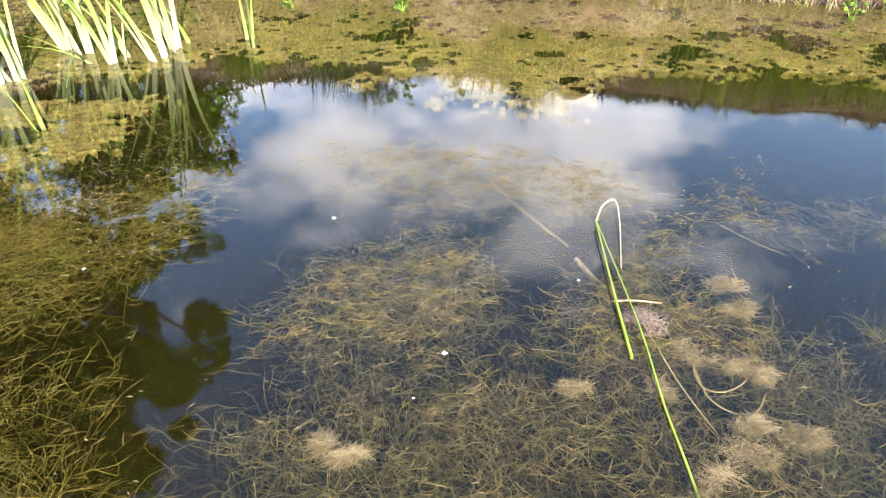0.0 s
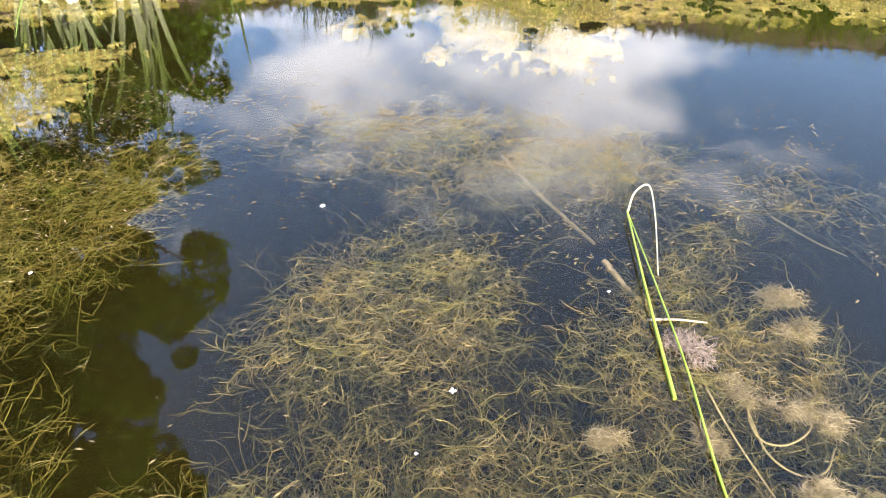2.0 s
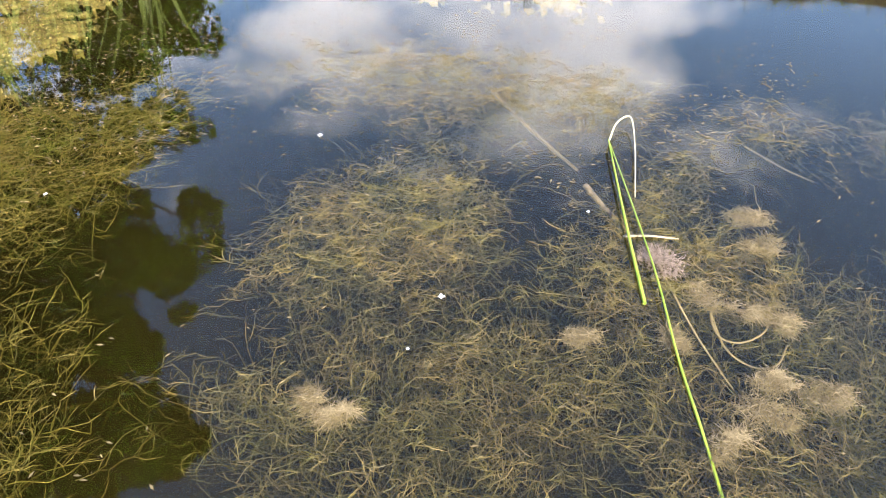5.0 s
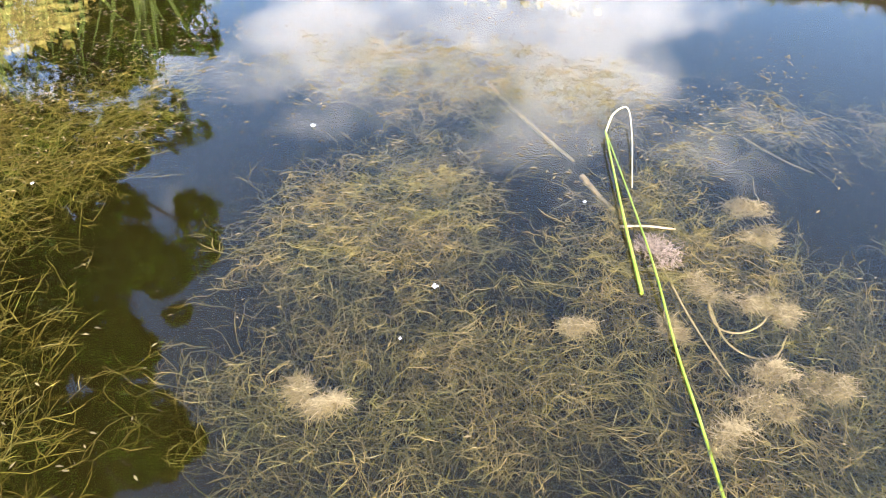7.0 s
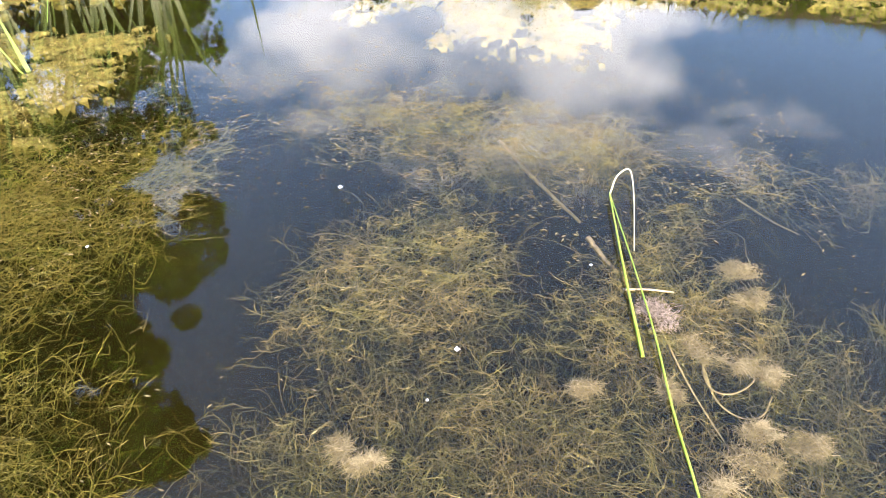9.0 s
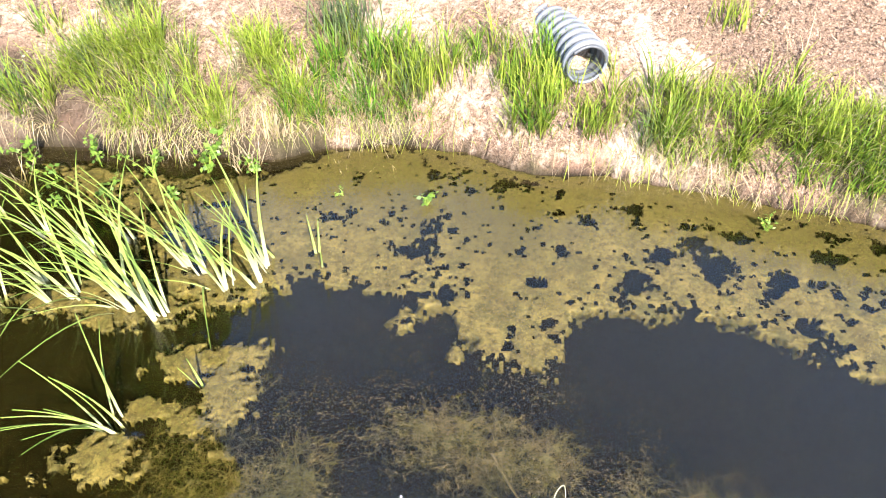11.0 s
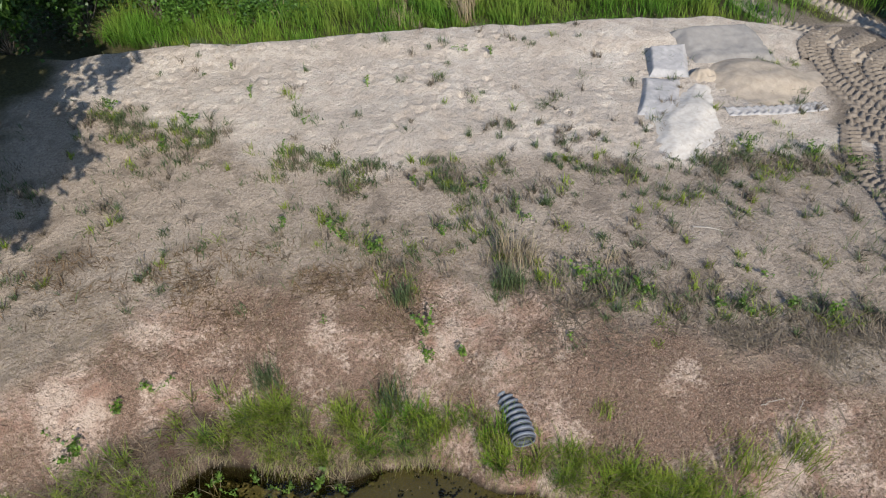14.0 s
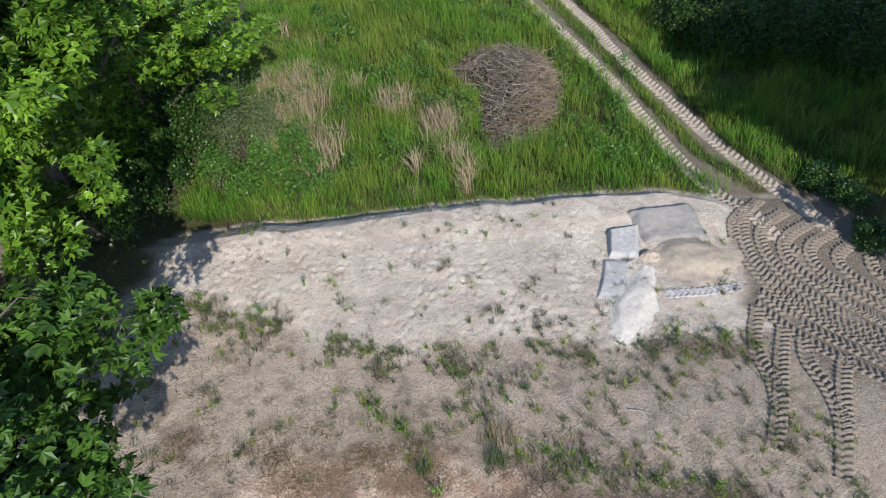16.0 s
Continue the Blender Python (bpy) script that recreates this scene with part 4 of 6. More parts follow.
def tuft_stuff(name, field, height, width, lean, droop, material, label, down=0.0):
    x, y, z, away, size, r = field
    n = len(x)
    head = away + r.normal(0, 0.6, n)
    hx, hy = np.cos(head), np.sin(head) - down
    me = blade_mesh(name, np.stack([x, y, z - 0.01], -1), r.uniform(*height, n) * size, r.uniform(*width, n), np.arctan2(hy, hx), r.uniform(*lean, n), r.uniform(*droop, n), 5)
    return tagged(put(name, me, material), label, "grass", kind="stuff")


tuft_stuff("bank_grass", clustered(2100, 15, 0.034, -7.5, 6.5, 0.09, 1.6, 63, rim), (0.15, 0.46), (0.007, 0.014), (0.05, 0.4), (0.1, 0.7), GREEN, "lush yellow-green grass fringing the pond bank", 0.4)
tuft_stuff("bank_grass", clustered(220, 14, 0.036, -7.5, 6.5, 0.15, 1.7, 68, rim), (0.2, 0.5), (0.005, 0.010), (0.05, 0.4), (0.1, 0.6), BLUISH, "darker blue-green grass among the bank tufts", 0.3)


def hanging(name, count, length, width, seed, material, label, reach=(-7.0, 6.5)):
    """Blades rooted on the lip of the bank that hang over the water's edge."""
    x, y, z, r = scatter(count, reach[0], reach[1], 0.05, 0.36, seed, lambda x, y, d: np.clip(0.45 + 1.2 * fbm(x, y, 1.9, 3, 65.0), 0, 1))
    n = len(x)
    me = blade_mesh(name, np.stack([x, y, z], -1), r.uniform(*length, n), r.uniform(*width, n), -np.pi / 2 + r.normal(-0.2, 1.0, n), r.uniform(0.3, 0.75, n), r.uniform(0, 0.2, n), 6,
                    turn=r.uniform(-0.8, 0.8, n), sag=r.uniform(0.25, 0.95, n))
    tagged(put(name, me, material), label, "grass", kind="stuff")


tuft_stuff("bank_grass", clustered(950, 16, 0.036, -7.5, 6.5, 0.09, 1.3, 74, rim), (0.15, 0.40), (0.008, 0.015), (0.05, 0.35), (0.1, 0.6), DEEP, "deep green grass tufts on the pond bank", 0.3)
tuft_stuff("dry_grass", clustered(700, 12, 0.05, -7.5, 6.5, 0.08, 1.5, 71, rim), (0.12, 0.42), (0.004, 0.008), (0.1, 0.6), (0.1, 0.9), STRAW, "straw-coloured dead blades among the bank grass", 0.4)
hanging("brown_grass", 3000, (0.12, 0.36), (0.004, 0.008), 76, STEMMY, "brown dead grass hanging down the bank")
hanging("dry_grass", 4600, (0.14, 0.40), (0.003, 0.007), 64, STRAW, "straw-coloured dead grass hanging over the water's edge", (-4.5, 2.4))
hanging("dead_grass", 1500, (0.08, 0.3), (0.003, 0.008), 70, DEAD, "grey-brown dead grass matted along the water's edge")
hanging("bank_grass", 3600, (0.15, 0.42), (0.004, 0.009), 69, GREEN, "green grass drooping over the water's edge")
x, y, z, r = scatter(5200, -9, -3.9, -0.05, 0.95, 72, lambda x, y, d: np.clip(0.7 + 0.6 * fbm(x, y, 1.3, 3, 73.0), 0, 1) * smooth(-3.9, -4.6, x))
grass_stuff("dead_grass", x, y, z, r, (0.1, 0.4), (0.004, 0.009), (0.3, 1.6), (0.1, 1.0), DEAD, "matted dead grass on the low end of the bank")
x, y, z, r = scatter(75000, -9, 8, 0.4, 4.2, 66, lambda x, y, d: np.clip(0.30 + 0.65 * fbm(x, y, 0.9, 3, 67.0), 0, 1))
grass_stuff("dry_grass", x, y, z, r, (0.03, 0.09), (0.003, 0.006), (0.8, 3.2), (0.1, 1.0), STRAW, "flattened straw litter on the bank", -1.45)


def tuft(x, y, count, height, spread, seed, material, label, group, lean=(0.05, 0.35)):
    r = np.random.default_rng(seed)
    base = np.stack([r.normal(0, spread, count), r.normal(0, spread, count), np.full(count, -0.02)], -1)
    me = blade_mesh("grass_tuft", base, r.uniform(0.45, 1.0, count) * height, r.uniform(0.007, 0.014, count), r.uniform(0, 6.28, count), r.uniform(*lean, count), r.uniform(0, 0.45, count), 5)
    ob = tagged(empty("grass_tuft", x, y, float(land(x, y))), label, "grass tuft", group)
    tagged(put("foliage", me, material, ob), kind="stuff")
    return ob


for i, (x, y, c, h, sp, m, label) in enumerate([
        (-3.0, 5.98, 170, 0.55, 0.13, BLUISH, "tall blue-green grass tuft on bare soil"), (-1.0, 5.75, 190, 0.6, 0.14, BLUISH, "tall blue-green grass tuft on the slope"),
        (-0.84, 7.16, 150, 0.6, 0.11, BLUISH, "upright grey-green grass tuft on the terrace"), (0.94, 7.34, 160, 0.7, 0.12, BLUISH, "tall grass tuft with dry seed heads"),
        (2.26, 5.4, 70, 0.35, 0.08, GREEN, "small grass tuft on straw litter"), (0.74, 5.0, 180, 0.5, 0.11, GREEN, "bright green grass beside the drain pipe"),
        (1.12, 4.8, 150, 0.38, 0.12, GREEN, "bright green grass under the drain pipe"), (0.45, 5.2, 110, 0.4, 0.12, GREEN, "bright green grass beside the drain pipe"), (0.76, 5.28, 110, 0.45, 0.08, DEEP, "deep green grass leaning on the drain pipe"),
        (4.2, 4.6, 220, 0.5, 0.2, GREEN, "dense arching grass tuft near the water"), (3.5, 4.35, 200, 0.45, 0.18, GREEN, "dense arching grass tuft near the water"),
        (2.9, 4.5, 160, 0.4, 0.15, GREEN, "dense arching grass tuft near the water"), (4.9, 4.7, 200, 0.55, 0.18, GREEN, "dense arching grass tuft near the water"),
        (2.1, 4.75, 150, 0.4, 0.15, GREEN, "dense arching grass tuft near the water"), (-0.3, 5.3, 120, 0.45, 0.14, GREEN, "green grass tuft at the pond's rim"),
        (1.2, 7.9, 90, 0.75, 0.12, STRAW, "thin dry grass stalks on the terrace"), (0.85, 8.0, 90, 0.75, 0.12, STRAW, "thin dry grass stalks on the terrace"),
        (2.5, 7.9, 60, 0.35, 0.18, STRAW, "bleached dry grass clump on the terrace")]):
    tuft(x, y, c, h, sp, 300 + i, m, label, "grass tufts on the bank")

for i, (x, y, c, h, m, label) in enumerate([(-1.0, 4.58, 30, 0.25, STRAW, "bleached grass tuft standing in shallow water"), (-0.57, 4.62, 26, 0.25, STRAW, "bleached grass tuft standing in shallow water"),
                                           (-1.6, 4.86, 60, 0.32, STRAW, "bleached dead grass slumped at the water's edge"), (-1.85, 4.72, 50, 0.3, STRAW, "bleached dead grass slumped at the water's edge"),
                                           (-3.68, 4.45, 14, 0.45, STRAW, "pinkish dead stalks standing at the pond's edge")]):
    ob = tuft(x, y, c, h, 0.05, 330 + i, m, label, "dead tufts at the water", (0.1, 0.7))


# ---- leafy plants ----
def leaf_cloud(points, size, r, up=0.6, lobed=False):
    """Leaves at points, turned at random but mostly facing up."""
    n = len(points)
    nrm = r.normal(0, 1, (n, 3)) + np.array([0, 0, 1.0]) * up * 2
    nrm /= np.linalg.norm(nrm, axis=1)[:, None]
    a = np.cross(nrm, r.normal(0, 1, (n, 3)))
    a /= np.linalg.norm(a, axis=1)[:, None]
    b = np.cross(nrm, a)
    s = r.uniform(*size, n)[:, None]
    if lobed:
        outline = [(0, 0, 0), (0.55, 0.15, 0.05), (0.75, 0.75, -0.08), (0.25, 0.6, 0.05), (0.0, 1.35, -0.12), (-0.25, 0.6, 0.05), (-0.75, 0.75, -0.08), (-0.55, 0.15, 0.05)]
        quads = [(0, 1, 2, 3), (0, 3, 4, 5), (0, 5, 6, 7)]
    else:
        outline = [(0, 0, 0), (0.38, 0.5, 0.08), (0, 1.1, -0.06), (-0.38, 0.5, 0.08)]
        quads = [(0, 1, 2, 3)]
    v = np.stack([points + s * (p * a + q * b + w * nrm) for p, q, w in outline], 1).reshape(-1, 3)
    k = len(outline)
    f = np.concatenate([np.arange(n)[:, None] * k + np.array(q)[None, :] for q in quads])
    return v, f, np.zeros(len(v))


def herb(x, y, height, spread, leaves, size, seed, material, label, group, z=None):
    r = np.random.default_rng(seed)
    z = float(land(x, y)) if z is None else z
    thing = tagged(empty("weed_plant", x, y, z), label, "weed plant", group)
    stems = []
    for q in range(max(3, int(spread * 24))):
        a, reach = r.uniform(0, 6.28), abs(r.normal(0, spread))
        stems.append(curve([(0, 0, -0.02), (0.5 * reach * math.cos(a), 0.5 * reach * math.sin(a), height * 0.6), (reach * math.cos(a), reach * math.sin(a), height * r.uniform(0.7, 1.0))], 6))
    stems = np.array(stems)
    for line in stems:
        put("stem", tube_mesh("stem", [line], [0.004], 4, 0.4), STEM_GREEN, thing)
    pick = stems[r.integers(0, len(stems), leaves), r.integers(1, 6, leaves)]
    pts = pick + r.normal(0, 0.35 * size[1], (leaves, 3))
    v, f, _ = leaf_cloud(pts, size, r, 0.7)
    tagged(put("foliage", mesh_from("foliage", v, f), material, thing), kind="stuff")
    return thing


PLANTS = [(-0.47, 6.62, 0.45, 0.13, 110, 0.07), (0.09, 6.32, 0.32, 0.1, 60, 0.06), (-0.45, 6.25, 0.25, 0.12, 60, 0.06), (-3.13, 8.8, 0.3, 0.1, 50, 0.06), (-2.21, 8.69, 0.28, 0.16, 70, 0.06),
          (-1.50, 8.19, 0.3, 0.2, 130, 0.06), (-2.0, 8.45, 0.25, 0.12, 60, 0.06), (2.15, 7.62, 0.25, 0.25, 130, 0.06), (2.5, 7.5, 0.25, 0.2, 90, 0.06), (3.03, 7.24, 0.22, 0.2, 90, 0.06),
          (4.18, 6.88, 0.2, 0.1, 50, 0.06), (4.53, 6.93, 0.22, 0.14, 70, 0.06), (5.32, 6.87, 0.2, 0.16, 70, 0.06), (5.79, 6.64, 0.26, 0.16, 90, 0.07), (5.14, 7.52, 0.15, 0.1, 40, 0.05),
          (-0.22, 8.59, 0.22, 0.12, 60, 0.05), (-7.39, 12.1, 0.3, 0.22, 90, 0.06), (-5.6, 11.7, 0.3, 0.22, 90, 0.06), (-5.87, 10.9, 0.25, 0.15, 60, 0.06), (-3.45, 10.7, 0.25, 0.25, 80, 0.05),
          (-3.2, 11.8, 0.25, 0.1, 40, 0.05), (-4.5, 12.7, 0.4, 0.1, 60, 0.05), (-2.0, 13.4, 0.3, 0.1, 60, 0.05), (-0.74, 9.85, 0.3, 0.12, 50, 0.05), (0.57, 9.75, 0.3, 0.2, 80, 0.05),
          (1.98, 10.8, 0.2, 0.1, 40, 0.05), (0.9, 15.0, 0.3, 0.13, 80, 0.05), (0.3, 15.1, 0.2, 0.13, 50, 0.05), (-1.5, 16.2, 0.2, 0.2, 60, 0.05), (-0.5, 16.4, 0.3, 0.15, 60, 0.05),
          (-5.15, 5.4, 0.25, 0.2, 80, 0.06), (-4.71, 5.7, 0.25, 0.15, 60, 0.06), (-5.6, 4.75, 0.35, 0.3, 140, 0.07), (1.81, 6.44, 0.12, 0.06, 24, 0.05), (-2.16, 6.8, 0.15, 0.07, 26, 0.05),
          (6.1, 11.4, 0.3, 0.3, 120, 0.06), (7.4, 11.2, 0.3, 0.3, 120, 0.06), (8.0, 10.9, 0.3, 0.25, 90, 0.06), (1.2, 9.0, 0.25, 0.2, 70, 0.05), (-5.2, 13.9, 0.2, 0.06, 30, 0.05)]
for i, (x, y, h, sp, n, s) in enumerate(PLANTS):
    herb(x, y, h, sp, n, (s * 0.5, s), 400 + i, HERB, "leafy green weed growing in bare sandy soil", "weeds on the bare ground")

for i, (x, y, h, sp, n, s) in enumerate([(-0.26, 4.17, 0.10, 0.07, 34, 0.05), (2.33, 3.86, 0.10, 0.07, 30, 0.045), (-4.0, 4.45, 0.2, 0.12, 60, 0.05), (-2.9, 4.3, 0.12, 0.14, 40, 0.05),
                                         (-2.14, 4.62, 0.25, 0.13, 80, 0.06), (-2.05, 4.9, 0.35, 0.1, 50, 0.09), (-3.4, 4.5, 0.15, 0.12, 40, 0.05), (-0.95, 4.3, 0.06, 0.04, 14, 0.04), (-4.46, 4.2, 0.2, 0.12, 50, 0.05), (-3.1, 4.7, 0.3, 0.14, 70, 0.055), (-2.6, 4.55, 0.25, 0.14, 70, 0.05), (-1.75, 4.6, 0.2, 0.1, 50, 0.05), (-3.7, 4.75, 0.3, 0.13, 70, 0.055), (-2.35, 4.25, 0.12, 0.1, 40, 0.045), (-3.3, 4.15, 0.12, 0.1, 40, 0.045)]):
    herb(x, y, h, sp, n, (s * 0.5, s), 450 + i, HERB, "broad-leaved green water plant rising from the pond", "water plants near the bank", -0.01)


def build_sparse():
    """Scattered small weeds and stalks over the terrace and the sand."""
    r = np.random.default_rng(81)
    n = 30000
    x, y = r.uniform(-9, 9, n), r.uniform(6.8, 17.2, n)
    d, e, f = inland(x, y), y - edge_y(x), y - np.interp(x, FRONT_X, FRONT_Y)
    c = np.where(f < 0.2, 0.22 + 0.85 * fbm(x, y, 1.3, 4, 82.0), -0.22 + 0.75 * fbm(x, y, 0.9, 4, 83.0))
    c = c * smooth(1.6, 2.6, d) * (e < 0) * (1 - (smooth(8.6, 9.0, x) * (y > 10)))
    ok = r.uniform(0, 1, n) < np.clip(c, 0, 1)
    x, y = x[ok], y[ok]
    half = r.uniform(0, 1, len(x)) < 0.35
    grass_stuff("sparse_weeds", x[half], y[half], land(x[half], y[half]), r, (0.05, 0.22), (0.010, 0.02), (0.1, 0.6), (0, 0.8), BLUISH, "sparse green weeds on the sandy terrace")
    grass_stuff("dead_stalks", x[~half], y[~half], land(x[~half], y[~half]), r, (0.03, 0.14), (0.004, 0.008), (0.4, 1.8), (0, 0.8), STRAW, "dry stalks and litter on the sandy terrace")


build_sparse()


GREEN_BANDS = [([(-0.8, 10.4), (0.5, 9.8), (0.45, 8.4), (0.9, 7.7), (1.8, 7.5), (3.0, 7.3), (4.5, 6.9), (6.4, 6.7)], 0.28), ([(4.9, 10.7), (6.5, 10.9), (8.2, 10.9)], 0.28), ([(2.0, 10.8), (2.7, 10.5), (3.6, 10.4)], 0.16),
               ([(-7.4, 11.7), (-6.2, 11.2), (-5.2, 11.2)], 0.35), ([(-5.9, 10.8), (-5.5, 10.5)], 0.25), ([(-3.6, 10.5), (-2.7, 10.6), (-1.6, 10.2), (-2.1, 9.8)], 0.28), ([(-2.6, 9.1), (-1.5, 8.2), (-0.9, 7.4)], 0.2)]


def small_plants():
    """Low grey-green tufts dotted over the terrace and thinly over the sand."""
    r = np.random.default_rng(85)
    n = 12500
    x, y = r.uniform(-8.8, 9.5, n), r.uniform(6.2, 17, n)
    d, e, f = inland(x, y), y - edge_y(x), y - np.interp(x, FRONT_X, FRONT_Y)
    c = np.where(f < 0, 0.08 + 0.07 * smooth(-0.5, 1.5, x) + 0.25 * fbm(x, y, 0.8, 3, 86.0), 0.03 + 0.2 * fbm(x, y, 0.6, 3, 87.0))
    for line, wide in GREEN_BANDS:
        best = np.full(n, 9.0)
        for (ax, ay), (bx, by) in zip(line, line[1:]):
            k = np.clip(((x - ax) * (bx - ax) + (y - ay) * (by - ay)) / ((bx - ax) ** 2 + (by - ay) ** 2), 0, 1)
            best = np.minimum(best, np.hypot(x - ax - k * (bx - ax), y - ay - k * (by - ay)))
        c = np.maximum(c, np.exp(-(best / (1.3 * wide)) ** 2) * (0.7 + 0.9 * fbm(x, y, 2.0, 2, 88.0)))
    c = c * smooth(1.4, 2.6, d) * (e < -0.3) * (1 - smooth(8.0, 8.6, x) * (y > 8.5))
    ok = r.uniform(0, 1, n) < c
    cx, cy = x[ok], y[ok]
    k = r.poisson(22, len(cx)) + 5
    sp = np.repeat(r.uniform(0.025, 0.08, len(cx)), k)
    x, y = np.repeat(cx, k) + r.normal(0, 1, k.sum()) * sp, np.repeat(cy, k) + r.normal(0, 1, k.sum()) * sp
    m = len(x)
    tone = np.repeat(r.uniform(0, 1, len(cx)), k)
    h = r.uniform(0.05, 0.2, m) * np.repeat(r.uniform(0.6, 1.4, len(cx)), k)
    for pick, material, label in ((tone < 0.5, BLUISH, "low grey-green tufts dotted over the terrace"), (tone > 0.84, GREEN, "low bright tufts dotted over the terrace"), ((tone >= 0.5) & (tone <= 0.84), DEAD, "low dead grey-brown tufts dotted over the terrace")):
        q = int(pick.sum())
        me = blade_mesh("small_tufts", np.stack([x[pick], y[pick], land(x[pick], y[pick]) - 0.01], -1), h[pick], r.uniform(0.008, 0.02, q), r.uniform(0, 6.28, q), r.uniform(0.1, 0.7, q), r.uniform(0, 0.6, q), 3)
        tagged(put("small_tufts", me, material), label, "grass", kind="stuff")


def dead_mats():
    """Matted dead stalks along the foot of the weeds and the break of the slope."""
    r = np.random.default_rng(89)
    for line, wide, n, material, label in (
            ([(0.9, 7.0), (3.0, 6.75), (4.6, 6.4), (7.0, 6.2)], 0.34, 7000, DEAD, "grey dead stalks matted along the terrace"),
            ([(-8.0, 7.7), (-5.5, 7.4), (-4.0, 7.3), (-2.5, 7.7), (-0.6, 7.2)], 0.42, 5200, STEMMY, "brown broken stalks along the break of the slope"),
            ([(4.5, 10.8), (6.5, 10.9), (8.4, 10.9)], 0.25, 1800, DEAD, "grey dead stalks below the sand bench")):
        p = curve([(a, b, 0) for a, b in line], 200)[r.integers(0, 200, n)]
        x, y = p[:, 0] + r.normal(0, wide, n), p[:, 1] + r.normal(0, wide, n)
        ok = r.uniform(0, 1, n) < np.clip(0.3 + 1.6 * fbm(x, y, 1.6, 3, 90.0), 0, 1)
        x, y = x[ok], y[ok]
        grass_stuff("dead_stalks", x, y, land(x, y) + 0.01, r, (0.03, 0.12), (0.008, 0.02), (0.8, 2.6), (0, 0.8), material, label)


small_plants()
dead_mats()


def build_litter():
    """Dead leaves and crumbs of straw on the slope and the terrace."""
    r = np.random.default_rng(91)
    n = 170000
    x, y = r.uniform(-9, 9, n), r.uniform(4.0, 10.5, n)
    d, f = inland(x, y), y - np.interp(x, FRONT_X, FRONT_Y)
    ok = (r.uniform(0, 1, n) < np.clip(0.26 + 1.3 * fbm(x, y, 1.0, 4, 92.0), 0, 1) * smooth(0.3, 0.8, d) * smooth(4.2, 2.4, d)) & ~((x > 8.2) & (y > 9))
    x, y = x[ok], y[ok]
    m = len(x)
    a, s, k = r.uniform(0, 6.28, m), r.uniform(0.006, 0.022, m), r.uniform(0.3, 0.7, m)
    z0 = land(x, y)
    tip = r.normal(0, 0.35, (m, 2))
    c, q = np.cos(a), np.sin(a)
    v = []
    for px, py, pz in ((-1, 0, 0.1), (0, -1, 0.35), (1, 0, 0.5), (0, 1, 0.15)):
        py = py * k
        dx, dy = s * (px * c - py * q), s * (px * q + py * c)
        v.append(np.stack([x + dx, y + dy, z0 + 0.008 + s * pz * 0.6 + dx * tip[:, 0] + dy * tip[:, 1]], -1))
    v = np.stack(v, 1).reshape(-1, 3)
    ob = put("leaf_litter", mesh_from("leaf_litter", v, np.arange(len(v)).reshape(-1, 4), shade=False), LITTER)
    tagged(ob, "dead brown leaves and straw scattered over the bank", "leaf litter", kind="stuff")


build_litter()


# ---- drain pipe ----
def build_pipe():
    line = curve([(1.03, 5.02, 0.755), (0.995, 5.19, 0.76), (0.915, 5.46, 0.75), (0.77, 5.8, 0.73), (0.57, 6.25, 0.68)], 121)
    thing = tagged(empty("drain_pipe", *line[0]), "dark grey corrugated drain pipe sticking out of the bank", "drain pipe")
    sides = 28
    way = np.gradient(line, axis=0)
    way /= np.linalg.norm(way, axis=1)[:, None]
    a = np.cross(way, [0, 0, 1.0])
    a /= np.linalg.norm(a, axis=1)[:, None]
    b = np.cross(a, way)
    s = np.concatenate([[0], np.cumsum(np.linalg.norm(np.diff(line, axis=0), axis=1))])
    rib = 0.5 - 0.5 * np.cos(s / 0.095 * 2 * np.pi)
    rib = smooth(0.15, 0.85, rib)
    q = np.arange(sides) * 2 * np.pi / sides

    def skin(name, radius, label=""):
        v = (line - line[0])[:, None] + radius[:, None, None] * (a[:, None] * np.cos(q)[None, :, None] + b[:, None] * np.sin(q)[None, :, None])
        i = np.arange(len(line) - 1)[:, None] * sides
        j = np.arange(sides)[None, :]
        f = np.stack([i + j, i + (j + 1) % sides, i + sides + (j + 1) % sides, i + sides + j], -1).reshape(-1, 4)
        put(name, mesh_from(name, v.reshape(-1, 3), f, {"along": np.repeat(rib, sides)}), PIPE, thing, label)

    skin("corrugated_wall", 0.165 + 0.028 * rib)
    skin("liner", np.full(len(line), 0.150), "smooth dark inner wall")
    ang = np.linspace(0, 2 * np.pi, 33)
    ring = (a[0][None] * np.cos(ang)[:, None] + b[0][None] * np.sin(ang)[:, None]) * 0.162
    put("lip", tube_mesh("lip", [ring], [0.014], 6, 1.0), PIPE, thing, "rounded rim of the pipe mouth")


build_pipe()


